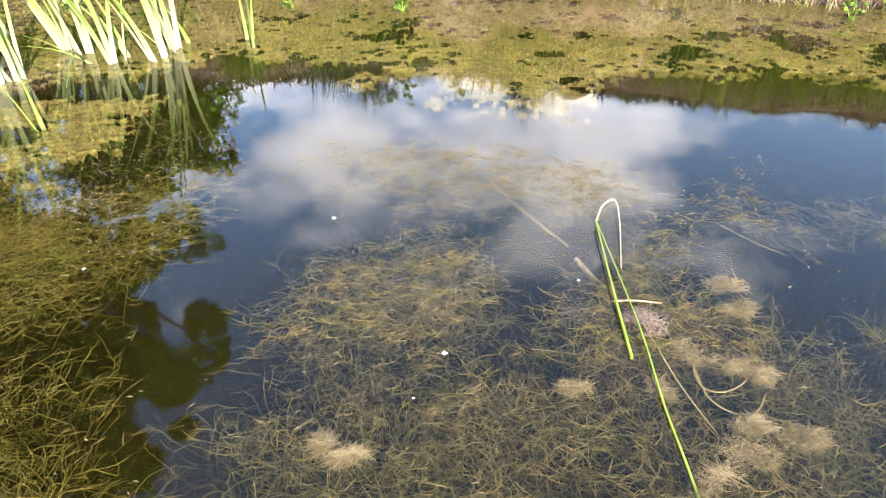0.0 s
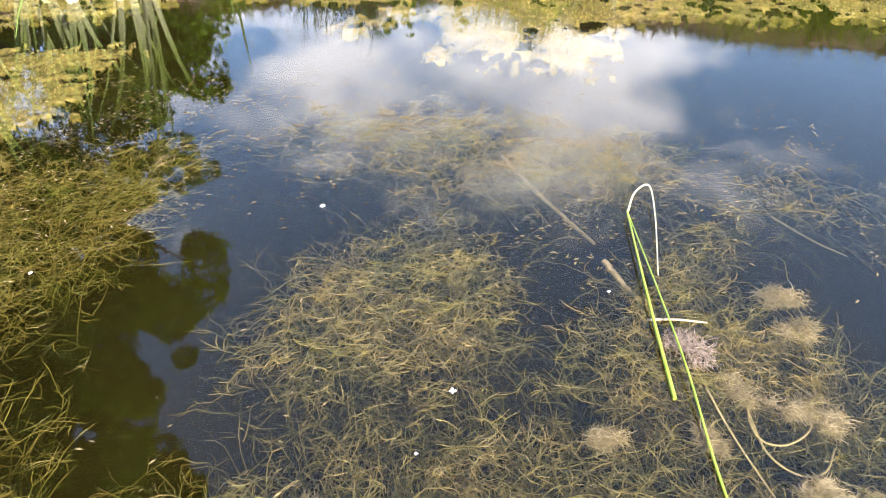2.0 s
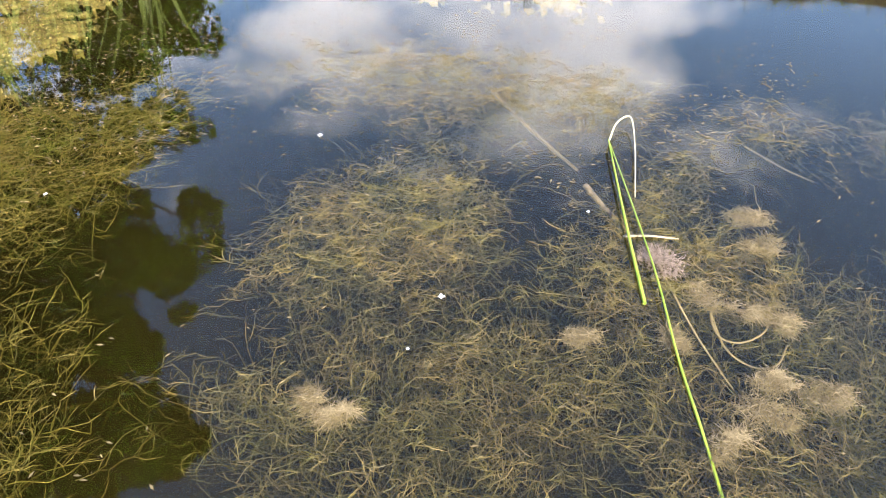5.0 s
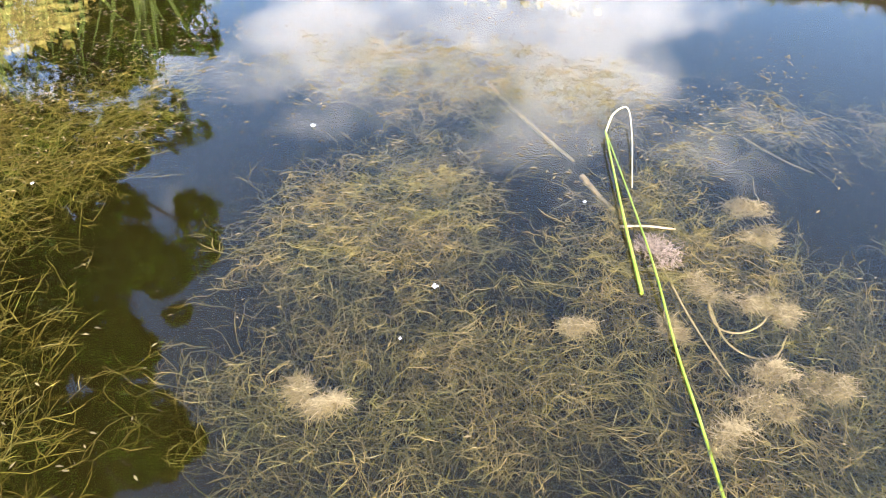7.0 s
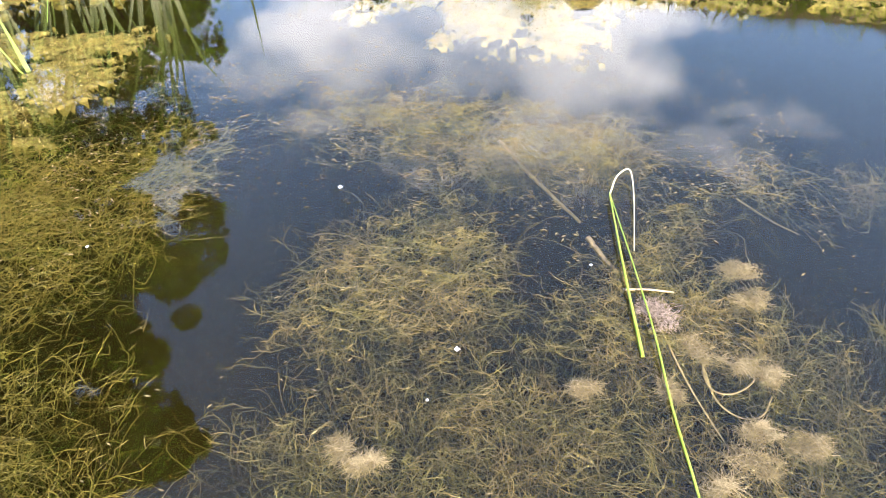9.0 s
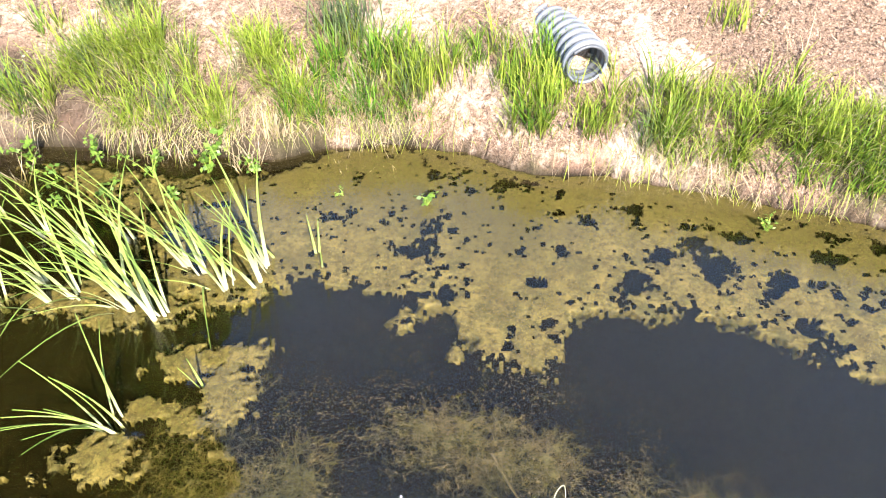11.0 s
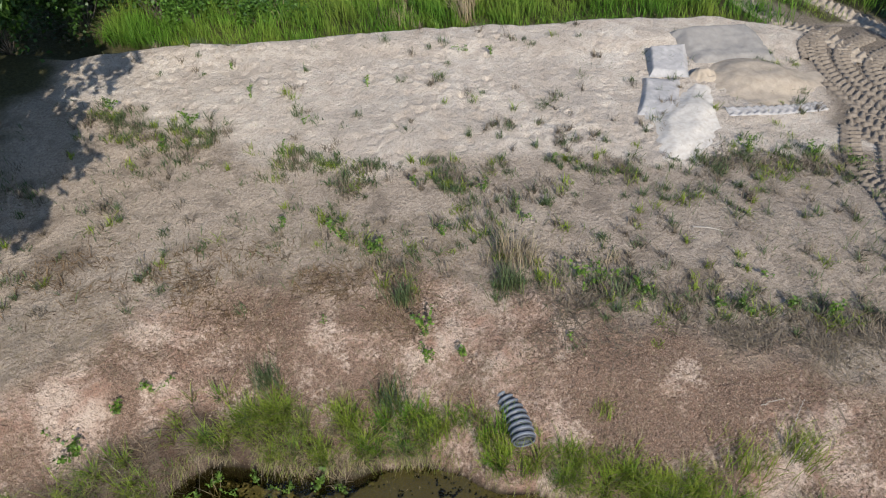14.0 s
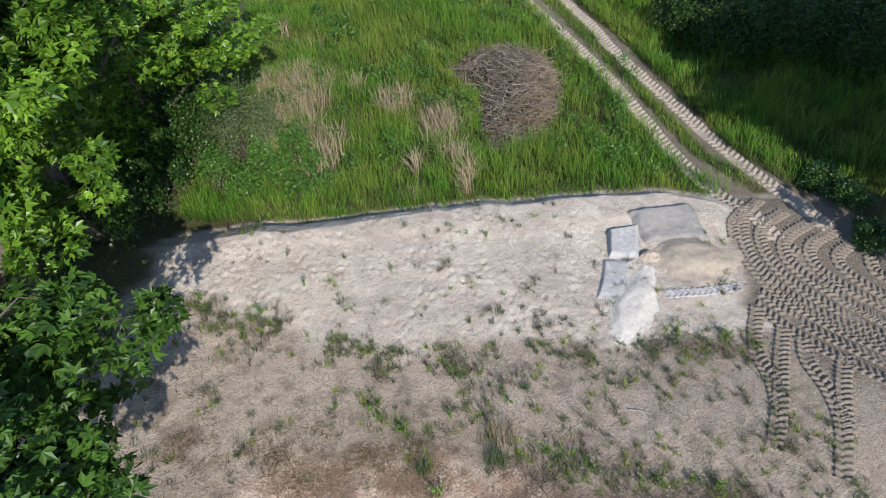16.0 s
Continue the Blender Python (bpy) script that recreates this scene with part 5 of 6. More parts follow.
# ---- sand heaps ----
def heap(name, x, y, a, b, h, seed, material, label, flat=0.0, turn=0.0):
    n = 44
    u, v = np.meshgrid(np.linspace(-1, 1, n), np.linspace(-1, 1, n))
    rr = np.sqrt(u ** 2 + v ** 2) * (1.15 + 0.55 * fbm(u, v, 1.5, 3, seed))
    c, s = math.cos(turn), math.sin(turn)
    px, py = x + a * u * c - b * v * s, y + a * u * s + b * v * c
    prof = np.clip(1 - rr, -0.2, 1)
    z = land(px, py) + h * (0.72 + 0.1 * fbm(u, v, 2.0, 3, seed + 2)) * smooth(0.0, 1 - flat, prof) + 0.02 * fbm(px, py, 3.5, 3, seed + 1) * smooth(0.0, 0.3, prof)
    z = np.where(prof < 0.0, land(px, py) - 0.05, z)
    j = np.arange(n - 1)[:, None] * n + np.arange(n - 1)[None, :]
    f = np.stack([j, j + 1, j + 1 + n, j + n], -1).reshape(-1, 4)
    base = np.array([x, y, float(land(x, y))])
    ob = put(name, mesh_from(name, np.stack([px, py, z], -1).reshape(-1, 3) - base, f), material)
    ob.matrix_basis = pose(*base)
    return tagged(ob, label, "sand mound", "heaps of sand on the bench")


def slab(corners, h, tilt, seed, label, material):
    """Wet sand cut by a blade: a flat sloping top with sharp broken edges."""
    n = 64
    u, v = np.meshgrid(np.linspace(-1.12, 1.12, n), np.linspace(-1.12, 1.12, n))
    c = np.array(corners, float)
    p, q = (u + 1) / 2, (v + 1) / 2
    xy = ((1 - p) * (1 - q))[..., None] * c[0] + (p * (1 - q))[..., None] * c[1] + (p * q)[..., None] * c[2] + ((1 - p) * q)[..., None] * c[3]
    px, py = xy[..., 0], xy[..., 1]
    m = np.maximum(np.abs(u), np.abs(v)) + 0.07 * fbm(px, py, 1.6, 3, seed) + 0.03 * fbm(px, py, 7, 2, seed + 1)
    ridge = 0.02 * fbm(px, py, 0.9, 2, seed + 2) + 0.008 * fbm(px, py, 8, 2, seed)
    z = land(px, py) + (h + tilt[0] * u + tilt[1] * v + ridge) * smooth(1.08, 0.76, m) - 0.04 * (m > 1.05)
    j = np.arange(n - 1)[:, None] * n + np.arange(n - 1)[None, :]
    f = np.stack([j, j + 1, j + 1 + n, j + n], -1).reshape(-1, 4)
    base = np.array([*c.mean(0), float(land(*c.mean(0)))])
    ob = put("sand_mound", mesh_from("sand_mound", np.stack([px, py, z], -1).reshape(-1, 3) - base, f), material)
    ob.matrix_basis = pose(*base)
    return tagged(ob, label, "sand mound", "heaps of sand on the bench")


heap("sand_mound", 4.95, 12.2, 0.8, 1.95, 0.14, 2, WHITE_SAND, "dry white sand fanning down the bench", 0.35, -0.42)
heap("sand_mound", 7.35, 14.3, 1.75, 1.15, 0.24, 4, TAN_SAND, "tan sand heap loosely spread on the bench", 0.3)
heap("sand_mound", 5.95, 14.35, 0.38, 0.28, 0.3, 6, TAN_SAND, "small lump of tan sand below the scraped sand", 0.3)
slab([(5.95, 14.9), (8.0, 15.2), (7.75, 16.75), (5.65, 16.25)], 0.14, (0.0, 0.05), 1, "smooth grey sand scraped to a flat top", WET_SAND)
slab([(4.68, 14.25), (5.65, 14.3), (5.9, 15.75), (4.8, 15.4)], 0.15, (-0.04, 0.03), 3, "bluish grey sand slab with a sharp edge", GREY_SAND)
slab([(4.1, 12.6), (4.95, 12.4), (5.4, 14.2), (4.5, 14.1)], 0.07, (-0.03, 0.0), 5, "low grey sand slab sloping into the white sand", GREY_SAND)


# ---- tyre tracks ----
def track(points, width=0.45, pitch=0.2, seed=0, depth=0.04, soil=TREAD):
    """A band pressed by a lugged tyre: slanting bars either side of the middle."""
    p = curve([(a, b, 0) for a, b in points], 60)
    s = np.concatenate([[0], np.cumsum(np.linalg.norm(np.diff(p, axis=0), axis=1))])
    m = int(s[-1] / 0.026)
    t = np.linspace(0, s[-1], m)
    cx, cy = np.interp(t, s, p[:, 0]), np.interp(t, s, p[:, 1])
    wx, wy = np.gradient(cx), np.gradient(cy)
    k = np.hypot(wx, wy)
    nx, ny = wy / k, -wx / k
    u = np.linspace(-1, 1, 13)
    x, y = cx[:, None] + nx[:, None] * u * width / 2, cy[:, None] + ny[:, None] * u * width / 2
    phase = t[:, None] / pitch + 0.55 * np.abs(u)[None, :] + 0.5 * (u > 0)[None, :] + 0.12 * fbm(x, y, 2.0, 2, seed)
    bar = smooth(0.1, 0.3, phase % 1) * (1 - smooth(0.55, 0.75, phase % 1))
    fade = smooth(-0.7, -0.1, fbm(x, y, 1.2, 2, seed + 5.0))
    z = land(x, y) + 0.012 + depth * bar * fade + 0.006 * fbm(x, y, 9.0, 2, seed)
    z[:, 0], z[:, -1] = land(x[:, 0], y[:, 0]) - 0.01, land(x[:, -1], y[:, -1]) - 0.01
    z[:, 1] += 0.015
    z[:, -2] += 0.015
    j = np.arange(m - 1)[:, None] * 13 + np.arange(12)[None, :]
    f = np.stack([j, j + 13, j + 14, j + 1], -1).reshape(-1, 4)
    ob = put("tyre_track", mesh_from("tyre_track", np.stack([x, y, z], -1).reshape(-1, 3), f), soil)
    return tagged(ob, "lugged tyre track pressed into sandy soil", "tyre track", "tyre tracks", "structure")


LANES = [[(-6, 55), (3.5, 32.8), (5.3, 28.6), (6.9, 24.3), (8.1, 20.2), (9.0, 18.0), (9.8, 16.6), (10.3, 15.2)],
         [(-4, 55.5), (5.5, 32.7), (7.05, 28.05), (8.7, 23.8), (9.8, 21.0), (10.65, 19.0), (11.5, 17.4), (12.2, 15.8)],
         [(10.4, 17.3), (9.6, 16.4), (9.2, 15.2), (9.3, 13.9), (10.0, 12.7), (11.3, 11.5), (13, 10.2)],
         [(11.0, 16.6), (10.0, 15.8), (9.7, 14.8), (10.0, 13.6), (11.0, 12.3), (12.4, 11.0), (13.6, 10.2)],
         [(11.8, 16.2), (10.6, 15.3), (10.3, 14.4), (10.8, 13.4), (11.9, 12.2), (13.4, 11.2)],
         [(12.4, 15.8), (11.3, 15.0), (11.1, 14.1), (11.7, 13.2), (12.8, 12.3), (14, 11.7)],
         [(12.9, 15.3), (12.0, 14.6), (12.0, 13.8), (12.8, 12.9), (14.0, 12.3)],
         [(9.0, 13.0), (9.8, 11.8), (11.0, 10.7), (12.6, 9.5)], [(8.7, 12.5), (9.6, 11.2), (10.7, 10.1), (12.0, 9.1)],
         [(8.75, 12.4), (8.35, 11.5), (8.1, 10.6), (8.15, 9.6), (7.95, 8.7), (7.5, 7.7)], [(9.2, 11.6), (8.75, 10.6), (8.3, 9.5), (8.0, 8.7)],
         [(9.6, 11.2), (9.35, 10.3), (9.45, 9.3), (9.35, 8.3), (8.8, 6.9)], [(10.5, 10.6), (10.0, 9.7), (9.6, 8.8), (9.3, 8.0)],
         [(13.0, 14.6), (12.9, 13.9), (13.6, 13.3)], [(9.0, 14.3), (9.4, 13.1), (10.3, 12.0), (11.6, 10.9), (13, 9.7)], [(9.9, 16.9), (9.1, 16.0), (8.9, 15.2)],
         [(10.6, 14.9), (11.4, 12.8), (12.6, 11.6), (13.8, 10.8)], [(6.1, 12.75), (7.2, 12.9), (8.5, 13.2)]]
for i, lane in enumerate(LANES):
    track(lane, 0.62 if i < 2 else 0.46 if i < len(LANES) - 1 else 0.32, 0.24 if i < 2 else 0.19, i, 0.05 if i < 2 else 0.055 if i < len(LANES) - 1 else 0.03, PALE_TREAD if i < 2 else TREAD if i < len(LANES) - 1 else GREY_SAND)


# ---- meadow ----
def lane_clear(x, y):
    mid = np.interp(y, [17, 20, 24, 29, 33, 60], [10.6, 8.6, 7.3, 5.6, 4.1, -8])
    a, b = np.abs(x - (mid - 0.25)), np.abs(x - (mid + 1.4))
    return np.minimum(smooth(0.25, 0.55, a), smooth(0.25, 0.55, b))


PILE = [(0.3, 26.2), (2.2, 27.0), (3.8, 26.5), (4.3, 24.0), (3.6, 21.6), (2.6, 20.5), (1.5, 19.6), (1.0, 21.2), (1.05, 23.0), (0.9, 24.4), (-0.2, 25.2)]
BUSHES = [(-6.4, 18.2, 0.5, 0.45, 1.1), (-5.5, 17.6, 0.5, 0.4, 0.8), (-7.3, 17.4, 0.55, 0.45, 1.2), (-6.0, 19.6, 0.55, 0.5, 1.5), (-4.6, 18.0, 0.4, 0.4, 0.7), (-7.0, 18.7, 0.4, 0.4, 1.4), (-5.3, 18.8, 0.45, 0.5, 0.9), (-8.4, 17.9, 0.6, 0.5, 1.6)]


def in_pile(x, y, grow=0.0):
    """Metres inside the brush pile's outline, roughly; negative outside."""
    best, inside = np.full(np.shape(x), 9.0), np.zeros(np.shape(x), bool)
    for (ax, ay), (bx, by) in zip(PILE, PILE[1:] + PILE[:1]):
        k = np.clip(((x - ax) * (bx - ax) + (y - ay) * (by - ay)) / ((bx - ax) ** 2 + (by - ay) ** 2), 0, 1)
        best = np.minimum(best, np.hypot(x - ax - k * (bx - ax), y - ay - k * (by - ay)))
        inside ^= ((ay > y) != (by > y)) & (x < (bx - ax) * (y - ay) / (by - ay + 1e-9) + ax)
    return np.where(inside, best, -best)


def meadow_grass():
    r = np.random.default_rng(101)
    n = 190000
    x, y = r.uniform(-12, 23, n), 16.2 + 22 * r.uniform(0, 1, n) ** 1.15
    e = y - edge_y(x)
    c = smooth(0.1, 0.4, e) * lane_clear(x, y) * (1 - smooth(8.5, 9.2, x) * smooth(18.6, 17.6, y - 0.2 * (x - 11)) * smooth(14.2, 13.4, x))
    c = c * np.clip(0.85 + 0.5 * fbm(x, y, 0.6, 3, 102.0), 0.2, 1) * np.where((x > 7) & (x < 9.8) & (y > 19), np.where(lane_clear(x, y) < 1, 0.3, 1), 1)
    c = c * smooth(-9.6, -8.8, x + 0.5 * fbm(x, y, 1.0, 2, 107.0) + 0.25 * np.clip(y - 21, 0, 4))
    ok = (r.uniform(0, 1, n) < c) & (in_pile(x, y) < -0.1)
    for bx, by, a, b, _ in BUSHES + [(-7.9, 19.9, 0.9, 1.2, 0)]:
        ok &= np.hypot((x - bx) / a, (y - by) / b) > 0.7
    x, y = x[ok], y[ok]
    lane_mid = np.interp(y, [17, 20, 24, 29, 33, 60], [10.6, 8.6, 7.3, 5.6, 4.1, -8]) + 0.8
    short = np.where(np.abs(x - lane_mid) < 0.9, 0.35, 1.0) * (0.5 + 0.5 * smooth(0.1, 1.2, y - edge_y(x)))
    h = r.uniform(0.4, 0.9, len(x)) * short * (0.45 + 0.85 * smooth(-0.5, 0.5, fbm(x, y, 1.1, 3, 105.0)))
    straw = fbm(x, y, 0.75, 3, 103.0) > 0.62
    ragged = 0.75 * fbm(x, y, 1.2, 3, 104.0)
    straw |= (np.hypot((x + 6.5) / 1.3, (y - 22.9) / 2.4) + ragged < 1) & (r.uniform(0, 1, len(x)) < 0.38)
    straw |= (np.hypot((x + 4.8) / 0.55, (y - 19.4) / 1.7) + ragged < 1) & (r.uniform(0, 1, len(x)) < 0.42)
    straw |= (np.hypot((x + 0.7) / 0.7, (y - 21.4) / 1.0) + ragged < 1) & (r.uniform(0, 1, len(x)) < 0.7)
    straw |= (np.hypot((x + 2.6) / 0.6, (y - 23.0) / 0.6) + ragged < 1) & (r.uniform(0, 1, len(x)) < 0.7)
    h = np.where(straw, np.maximum(h, r.uniform(0.7, 1.15, len(x))), h)
    straw &= x < 3
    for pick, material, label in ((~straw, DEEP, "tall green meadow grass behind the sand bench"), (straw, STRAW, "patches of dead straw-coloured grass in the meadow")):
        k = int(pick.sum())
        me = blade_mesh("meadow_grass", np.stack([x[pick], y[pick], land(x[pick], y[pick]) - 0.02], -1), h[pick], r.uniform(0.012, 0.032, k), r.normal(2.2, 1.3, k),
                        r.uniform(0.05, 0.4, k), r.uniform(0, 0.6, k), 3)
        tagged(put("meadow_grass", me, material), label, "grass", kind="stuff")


meadow_grass()


def meadow_weeds():
    """Leafy stalks standing among the meadow grass."""
    r = np.random.default_rng(109)
    n = 420
    cx, cy = r.uniform(-9, 8, n), r.uniform(17.2, 33, n)
    ok = (r.uniform(0, 1, n) < 0.35 + 0.9 * fbm(cx, cy, 0.5, 3, 110.0)) & (lane_clear(cx, cy) > 0.9) & (in_pile(cx, cy) < -0.4) & (cy > edge_y(cx) + 0.6)
    cx, cy = cx[ok], cy[ok]
    k = r.integers(40, 130, len(cx))
    m = int(k.sum())
    at = np.repeat(np.arange(len(cx)), k)
    z = land(cx, cy)[at] + np.repeat(r.uniform(0.6, 1.25, len(cx)), k) * r.uniform(0.35, 1.0, m)
    pts = np.stack([cx[at] + r.normal(0, 0.16, m), cy[at] + r.normal(0, 0.16, m), z], -1)
    v, f, _ = leaf_cloud(pts, (0.05, 0.12), r, 0.5)
    tagged(put("meadow_weeds", mesh_from("meadow_weeds", v, f), WEEDY), "leafy green weeds standing in the meadow grass", "weeds", kind="stuff")


meadow_weeds()
for i, (x, y, c, h, sp) in enumerate([(-0.7, 22.2, 420, 1.0, 0.5), (-2.6, 24.0, 300, 0.6, 0.4), (-5.6, 21.2, 260, 0.9, 0.35), (-6.0, 24.6, 300, 0.9, 0.5), (-5.3, 19.4, 200, 0.8, 0.3), (-1.6, 17.6, 120, 0.6, 0.25), (-7.0, 23.5, 260, 0.9, 0.4), (-6.3, 22.6, 160, 0.8, 0.7), (-5.4, 24.6, 160, 0.8, 0.7), (-7.4, 25.2, 160, 0.8, 0.6), (-4.8, 20.4, 120, 0.8, 0.5), (-5.2, 18.9, 120, 0.8, 0.5), (-2.0, 19.4, 60, 0.6, 0.6)]):
    tuft(x, y, c, h, sp, 350 + i, STRAW, "dead straw-coloured grass clump in the meadow", "straw clumps in the meadow")


def shrub(name, x, y, a, b, h, leaves, size, seed, material, label, category, group=""):
    r = np.random.default_rng(seed)
    z = float(land(x, y))
    thing = tagged(empty(name, x, y, z), label, category, group)
    tips = []
    for q in range(22):
        an, k = r.uniform(0, 6.28), math.sqrt(r.uniform(0.02, 1))
        tips.append((a * k * math.cos(an), b * k * math.sin(an), h * (1 - 0.55 * k * k) * r.uniform(0.75, 1.05)))
    stems = np.array([curve([(0, 0, -0.05), (p[0] * 0.5, p[1] * 0.5, p[2] * 0.4), p], 7) for p in tips])
    for line in stems:
        put("branch", tube_mesh("branch", [line], [0.014], 5, 0.3), BARK, thing)
    t = np.array(tips)[r.integers(0, len(tips), leaves)]
    pts = t + r.normal(0, 1, (leaves, 3)) * np.array([a, b, h]) * 0.17
    pts[:, 2] = np.maximum(pts[:, 2], 0.05)
    v, f, _ = leaf_cloud(pts, size, r, 0.6)
    tagged(put("foliage", mesh_from("foliage", v, f), material, thing), kind="stuff")


shrub("juniper_bush", -7.9, 19.9, 1.1, 1.4, 2.5, 14000, (0.03, 0.07), 501, JUNIPER, "grey-green juniper bush at the meadow's edge", "bush")
for i, (x, y, a, b, h) in enumerate(BUSHES):
    shrub("leafy_bush", x, y, a, b, h, 1700, (0.05, 0.11), 510 + i, WEEDY, "bright green bush beside the sand bench", "bush", "bushes by the sand")
for i, (x, y, a, b, h) in enumerate([(13.3, 17.2, 0.7, 0.6, 0.7), (13.2, 15.3, 0.5, 0.6, 0.6), (12.7, 18.3, 0.7, 0.5, 0.6)]):
    shrub("leafy_bush", x, y, a, b, h, 2600, (0.05, 0.11), 520 + i, LEAF_DARK, "dark green bush by the rutted lane", "bush", "bushes by the lane")
# thicket leaves take the shade-darkened oak colour
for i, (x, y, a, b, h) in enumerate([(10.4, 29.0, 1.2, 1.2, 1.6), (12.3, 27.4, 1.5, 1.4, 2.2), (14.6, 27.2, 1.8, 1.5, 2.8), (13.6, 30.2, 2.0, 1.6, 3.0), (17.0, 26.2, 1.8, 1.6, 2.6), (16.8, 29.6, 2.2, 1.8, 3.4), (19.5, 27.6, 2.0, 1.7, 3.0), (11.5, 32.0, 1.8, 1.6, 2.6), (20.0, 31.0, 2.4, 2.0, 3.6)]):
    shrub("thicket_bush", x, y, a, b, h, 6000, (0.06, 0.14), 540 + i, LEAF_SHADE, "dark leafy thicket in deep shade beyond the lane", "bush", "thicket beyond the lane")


# bushes added under the grove to fill its shade, leaves darkened as well
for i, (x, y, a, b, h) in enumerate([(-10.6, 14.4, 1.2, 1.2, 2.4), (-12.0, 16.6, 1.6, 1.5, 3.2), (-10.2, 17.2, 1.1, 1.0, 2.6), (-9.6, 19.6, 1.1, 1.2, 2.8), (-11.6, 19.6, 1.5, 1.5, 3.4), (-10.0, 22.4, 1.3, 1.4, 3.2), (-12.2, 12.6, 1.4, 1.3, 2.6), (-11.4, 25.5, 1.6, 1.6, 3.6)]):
    shrub("thicket_bush", x, y, a, b, h, 6000, (0.06, 0.15), 560 + i, LEAF_SHADE, "undergrowth added to fill the shade beneath the grove", "bush", "undergrowth of the grove")


def build_brush_pile():
    r = np.random.default_rng(601)
    x, y = 2.4, 23.4
    thing = tagged(empty("brush_pile", x, y, float(land(x, y))), "heap of dead grey-brown branches in the meadow", "brush pile")
    for name, n, rad, length, material in (("branch", 290, 0.02, 1.3, STICK), ("twig_tangle", 1300, 0.008, 0.75, STICK), ("dead_brush", 520, 0.008, 0.7, PALE_STICK), ("brown_brush", 900, 0.008, 0.6, STEM_BROWN)):
        px, py = r.uniform(-0.4, 4.5, 6 * n), r.uniform(19.4, 27.2, 6 * n)
        deep = in_pile(px, py)
        ok = deep > r.exponential(0.08, 6 * n) - 0.12
        if name == "brown_brush":
            ok &= px - 0.25 * (py - 23) + r.normal(0, 0.5, 6 * n) > 2.9
        px, py, deep = px[ok][:n], py[ok][:n], np.clip(deep[ok][:n], 0, 1)
        n = len(px)
        c = np.stack([px - x, py - y, 0.08 + 1.35 * deep ** 0.6 * r.uniform(0.3, 1, n) * (1 + 0.3 * fbm(px, py, 1.0, 2, 106.0))], -1)
        w = r.normal(0, 1, (n, 3)) * np.array([1, 1, 0.35])
        w /= np.linalg.norm(w, axis=1)[:, None]
        t = np.linspace(-0.5, 0.5, 5)[None, :, None]
        paths = c[:, None] + w[:, None] * t * (length * r.uniform(0.5, 1.3, n))[:, None, None] + r.normal(0, 0.03, (n, 5, 3))
        paths[..., 2] = np.maximum(paths[..., 2], 0.02)
        if name == "branch":
            for line, thick in zip(paths, r.uniform(0.6, 1.5, n) * rad):
                put(name, tube_mesh(name, [line], [thick], 5, 0.4), material, thing)
        else:
            tagged(put(name, tube_mesh(name, paths, r.uniform(0.5, 1.3, n) * rad, 4, 0.4), material, thing), kind="stuff")


build_brush_pile()


# ---- trees ----
def tree(x, y, height, reach, low, leaves, seed, label, group="trees round the pond", size=(0.08, 0.19), foliage=LEAF, boughs=17, lobed=True):
    """A broadleaf tree: trunk, limbs, and leaf sprays at the ends of the twigs."""
    r = np.random.default_rng(seed)
    z = float(land(x, y))
    thing = tagged(empty("tree", x, y, z), label, "tree", group)
    trunk = curve([(0, 0, -0.2), (r.normal(0, 0.1), r.normal(0, 0.1), height * 0.35), (r.normal(0, 0.3), r.normal(0, 0.3), height * 0.9)], 14)
    put("trunk", tube_mesh("trunk", [trunk], [height * 0.022], 10, 0.25), BARK, thing)
    limbs, twigs, tips = [], [], []
    for q in range(boughs):
        u = r.uniform(0.25, 0.92)
        root = trunk[int(u * 13)]
        an = q * 2.4 + r.uniform(-0.4, 0.4)
        k = reach * r.uniform(0.65, 1.0) * math.sqrt(max(0.12, 1 - max(0, (u - 0.4) / 0.6) ** 2))
        tip_z = low + (height - low) * (0.15 + 0.8 * (u - 0.25) / 0.67) + r.normal(0, 0.3)
        end = np.array([k * math.cos(an), k * math.sin(an), tip_z])
        limb = curve([root, root * 0.5 + end * 0.5 + np.array([0, 0, 0.35]), end], 9)
        limbs.append(limb)
        for w in range(7):
            s = limb[r.integers(3, 9)]
            d = r.normal(0, 1, 3) * np.array([1, 1, 0.5])
            e = s + d / np.linalg.norm(d) * r.uniform(0.5, 1.3) * reach / 4
            twigs.append(curve([s, (s + e) / 2 + np.array([0, 0, 0.08]), e], 5))
            tips.append((e, r.uniform(0.28, 0.6)))
    for q, limb in enumerate(limbs):
        bough = put("limb", tube_mesh("limb", [limb], [height * 0.008], 6, 0.25), BARK, thing)
        for twig in twigs[7 * q:7 * q + 7]:
            put("twig", tube_mesh("twig", [twig], [0.014], 4, 0.3), BARK, bough)
    at = r.integers(0, len(tips), leaves)
    c, rad = np.array([t[0] for t in tips])[at], np.array([t[1] for t in tips])[at]
    d = r.normal(0, 1, (leaves, 3)) * np.array([1, 1, 0.42])
    pts = c + d / (np.linalg.norm(d, axis=1)[:, None] + 0.4) * (rad * 1.5)[:, None]
    v, f, _ = leaf_cloud(pts, size, r, 0.9, lobed)
    put("crown", mesh_from("crown", v, f, shade=False), foliage, thing)


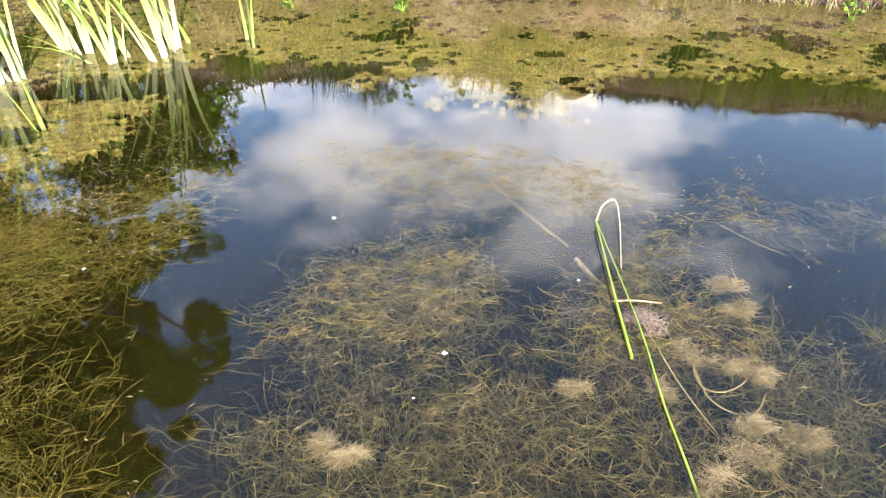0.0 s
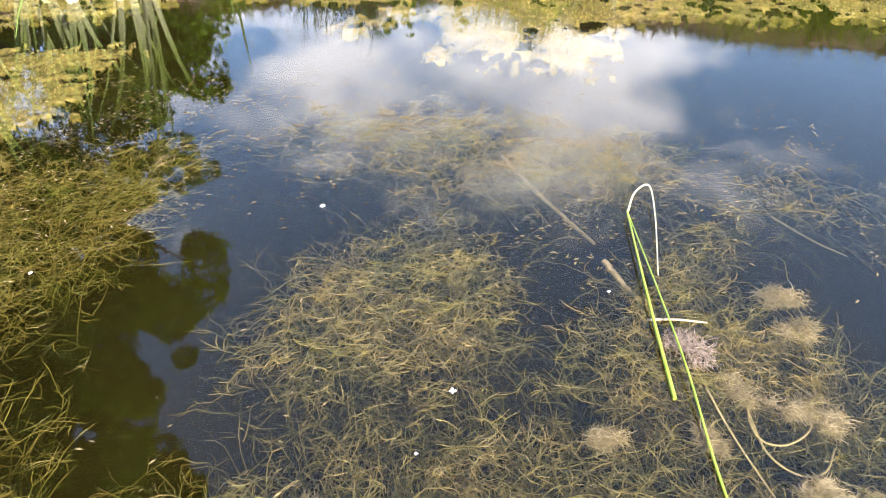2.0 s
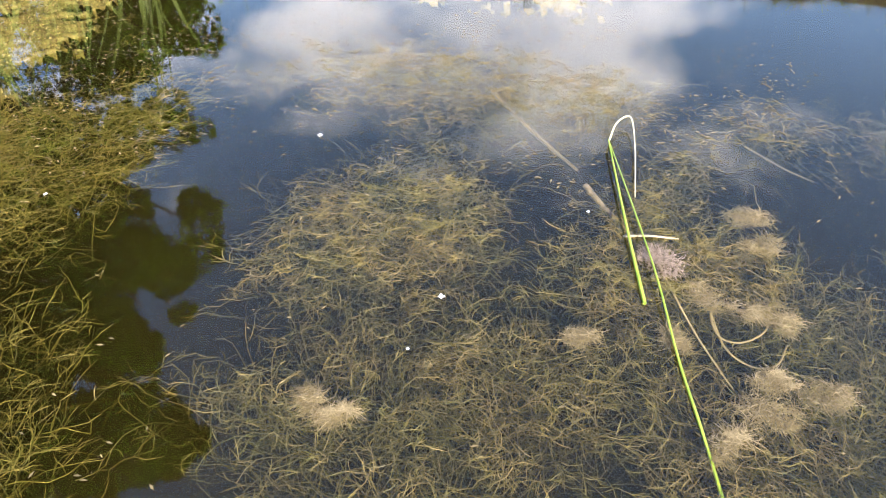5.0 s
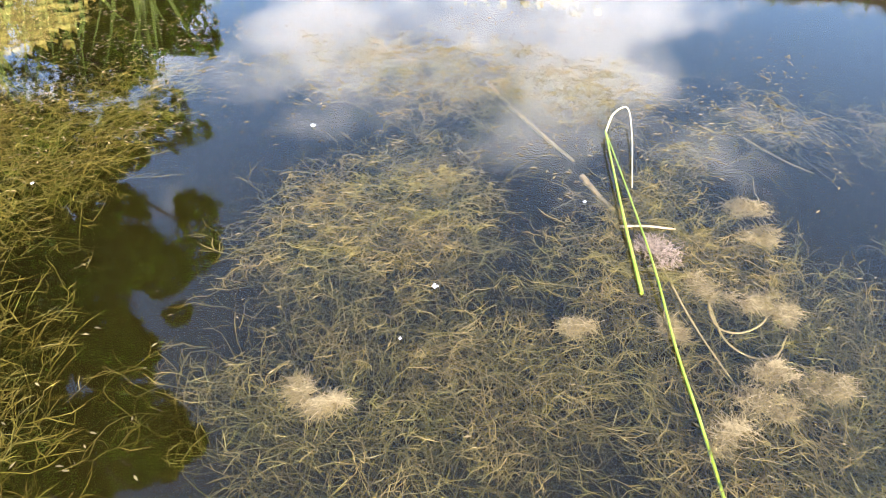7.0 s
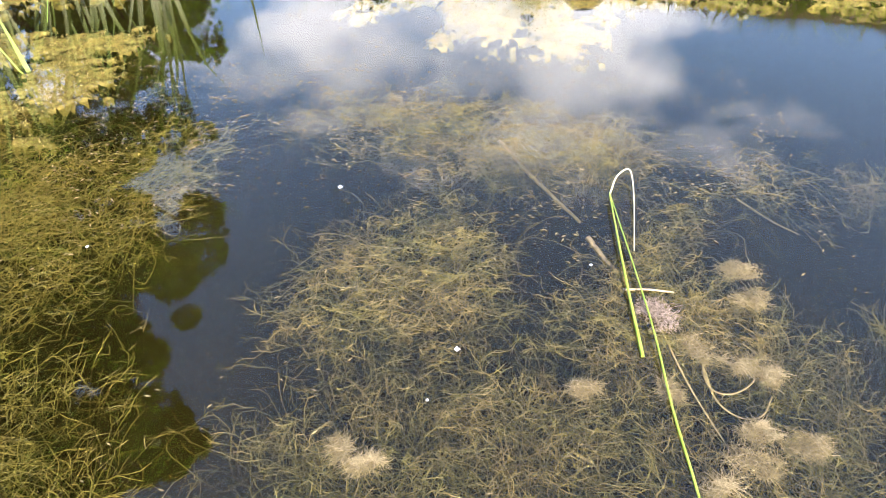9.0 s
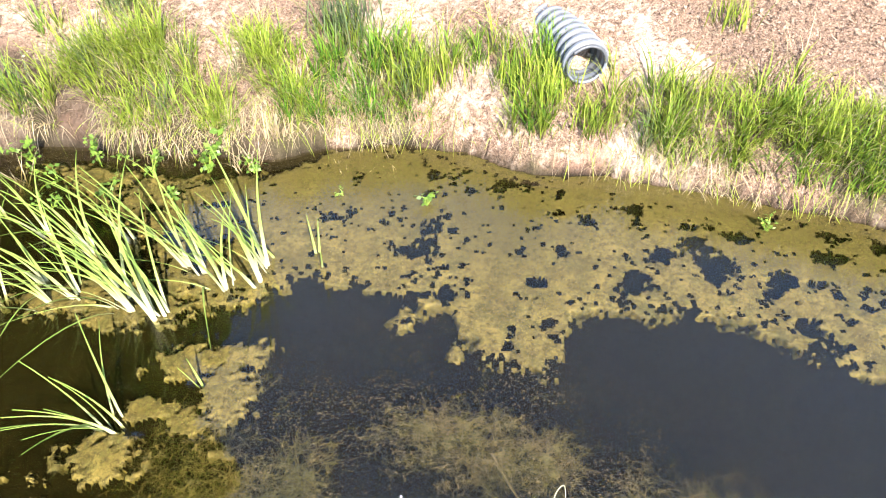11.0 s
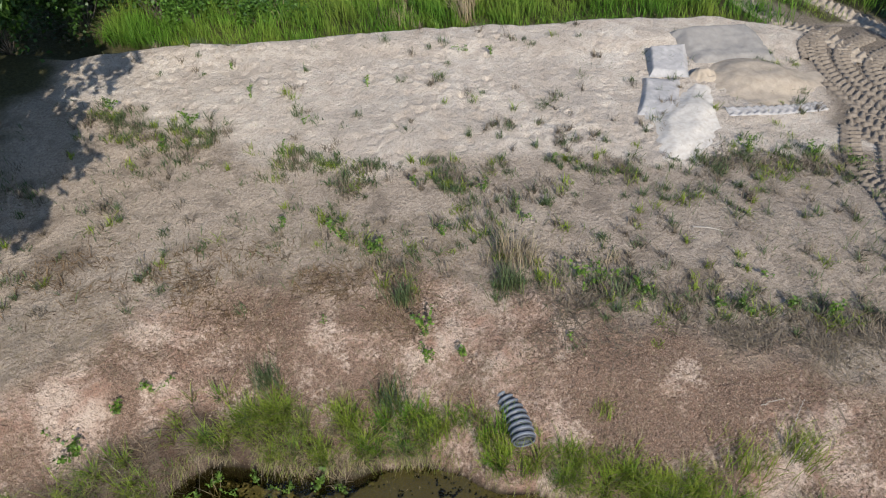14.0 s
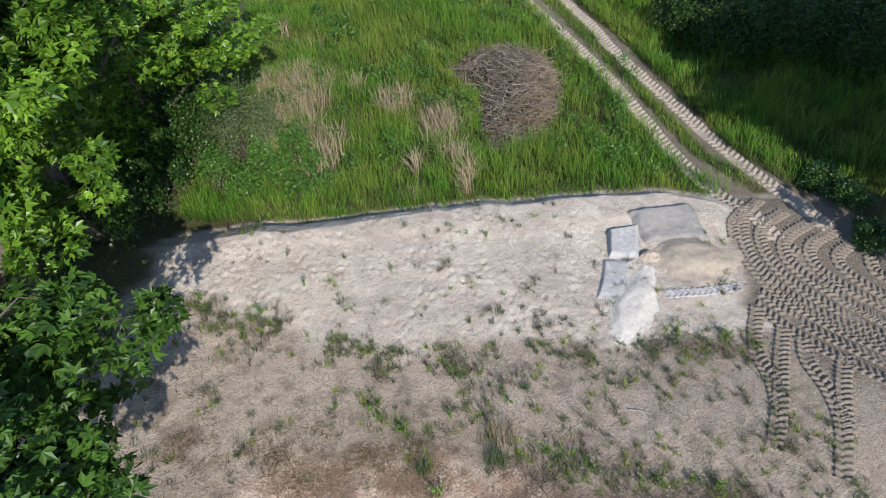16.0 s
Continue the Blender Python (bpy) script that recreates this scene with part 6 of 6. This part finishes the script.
tree(-9.0, 5.0, 7.6, 4.1, 3.4, 12000, 701, "broadleaf tree on the bank with lobed leaves darkened for shade", size=(0.1, 0.24), foliage=LEAF_HALF_SHADE)
tree(-10.2, 9.0, 16.0, 3.9, 5.5, 38000, 702, "tall broadleaf tree with bright green lobed leaves", size=(0.1, 0.22), boughs=30)
tree(-12.0, 12.2, 10.5, 4.0, 3.5, 16000, 714, "leafy broadleaf tree at the edge of the grove", size=(0.1, 0.2))
tree(-10.7, 19.0, 8.4, 4.0, 2.4, 20000, 703, "broadleaf tree overhanging the corner of the meadow")
tree(-11.6, 14.8, 15.0, 4.6, 4.5, 18000, 704, "broadleaf tree in the dark grove beside the sand")
tree(-12.0, 23.0, 10.0, 4.4, 2.5, 15000, 705, "broadleaf tree in the grove behind the meadow")
for i, (x, y, h) in enumerate([(18.1, 13.6, 15.0), (19.6, 9.4, 16.5), (21.3, 5.2, 17.0), (22.8, 15.6, 16.0), (24.6, 10.8, 16.5), (21.5, 19.6, 15.0), (26.0, 18.0, 16.0)]):
    tree(x, y, h, 4.4, 3.0, 8000, 706 + i, "tall broadleaf tree shading the rutted lane", size=(0.26, 0.46), lobed=False)
line_thing("stick", [(4.25, 8.72, 1.62), (4.5, 8.68, 1.64), (4.75, 8.6, 1.63)], 0.012, PALE_STICK, "bleached stick lying on the terrace", "stick")
for i, (x, y, a, n) in enumerate([(-4.6, 5.2, 0.3, 0.4), (-5.2, 4.7, 2.6, 0.35), (-4.9, 4.55, 1.2, 0.3), (4.9, 5.1, 1.0, 0.5), (5.1, 5.0, 1.9, 0.45), (4.6, 5.3, 0.2, 0.35)]):
    ends = [(x + k * n * math.cos(a), y + k * n * math.sin(a)) for k in (-0.5, 0.0, 0.5)]
    pts = [(px, py, float(land(px, py)) + h) for (px, py), h in zip(ends, (0.02, 0.07, 0.05))]
    line_thing("fallen_branch", pts, 0.007, PALE_STICK if i % 2 else STICK, "bleached dead branch lying on the pond bank" if i % 2 else "grey dead branch lying on the pond bank", "branch", wobble=0.008)
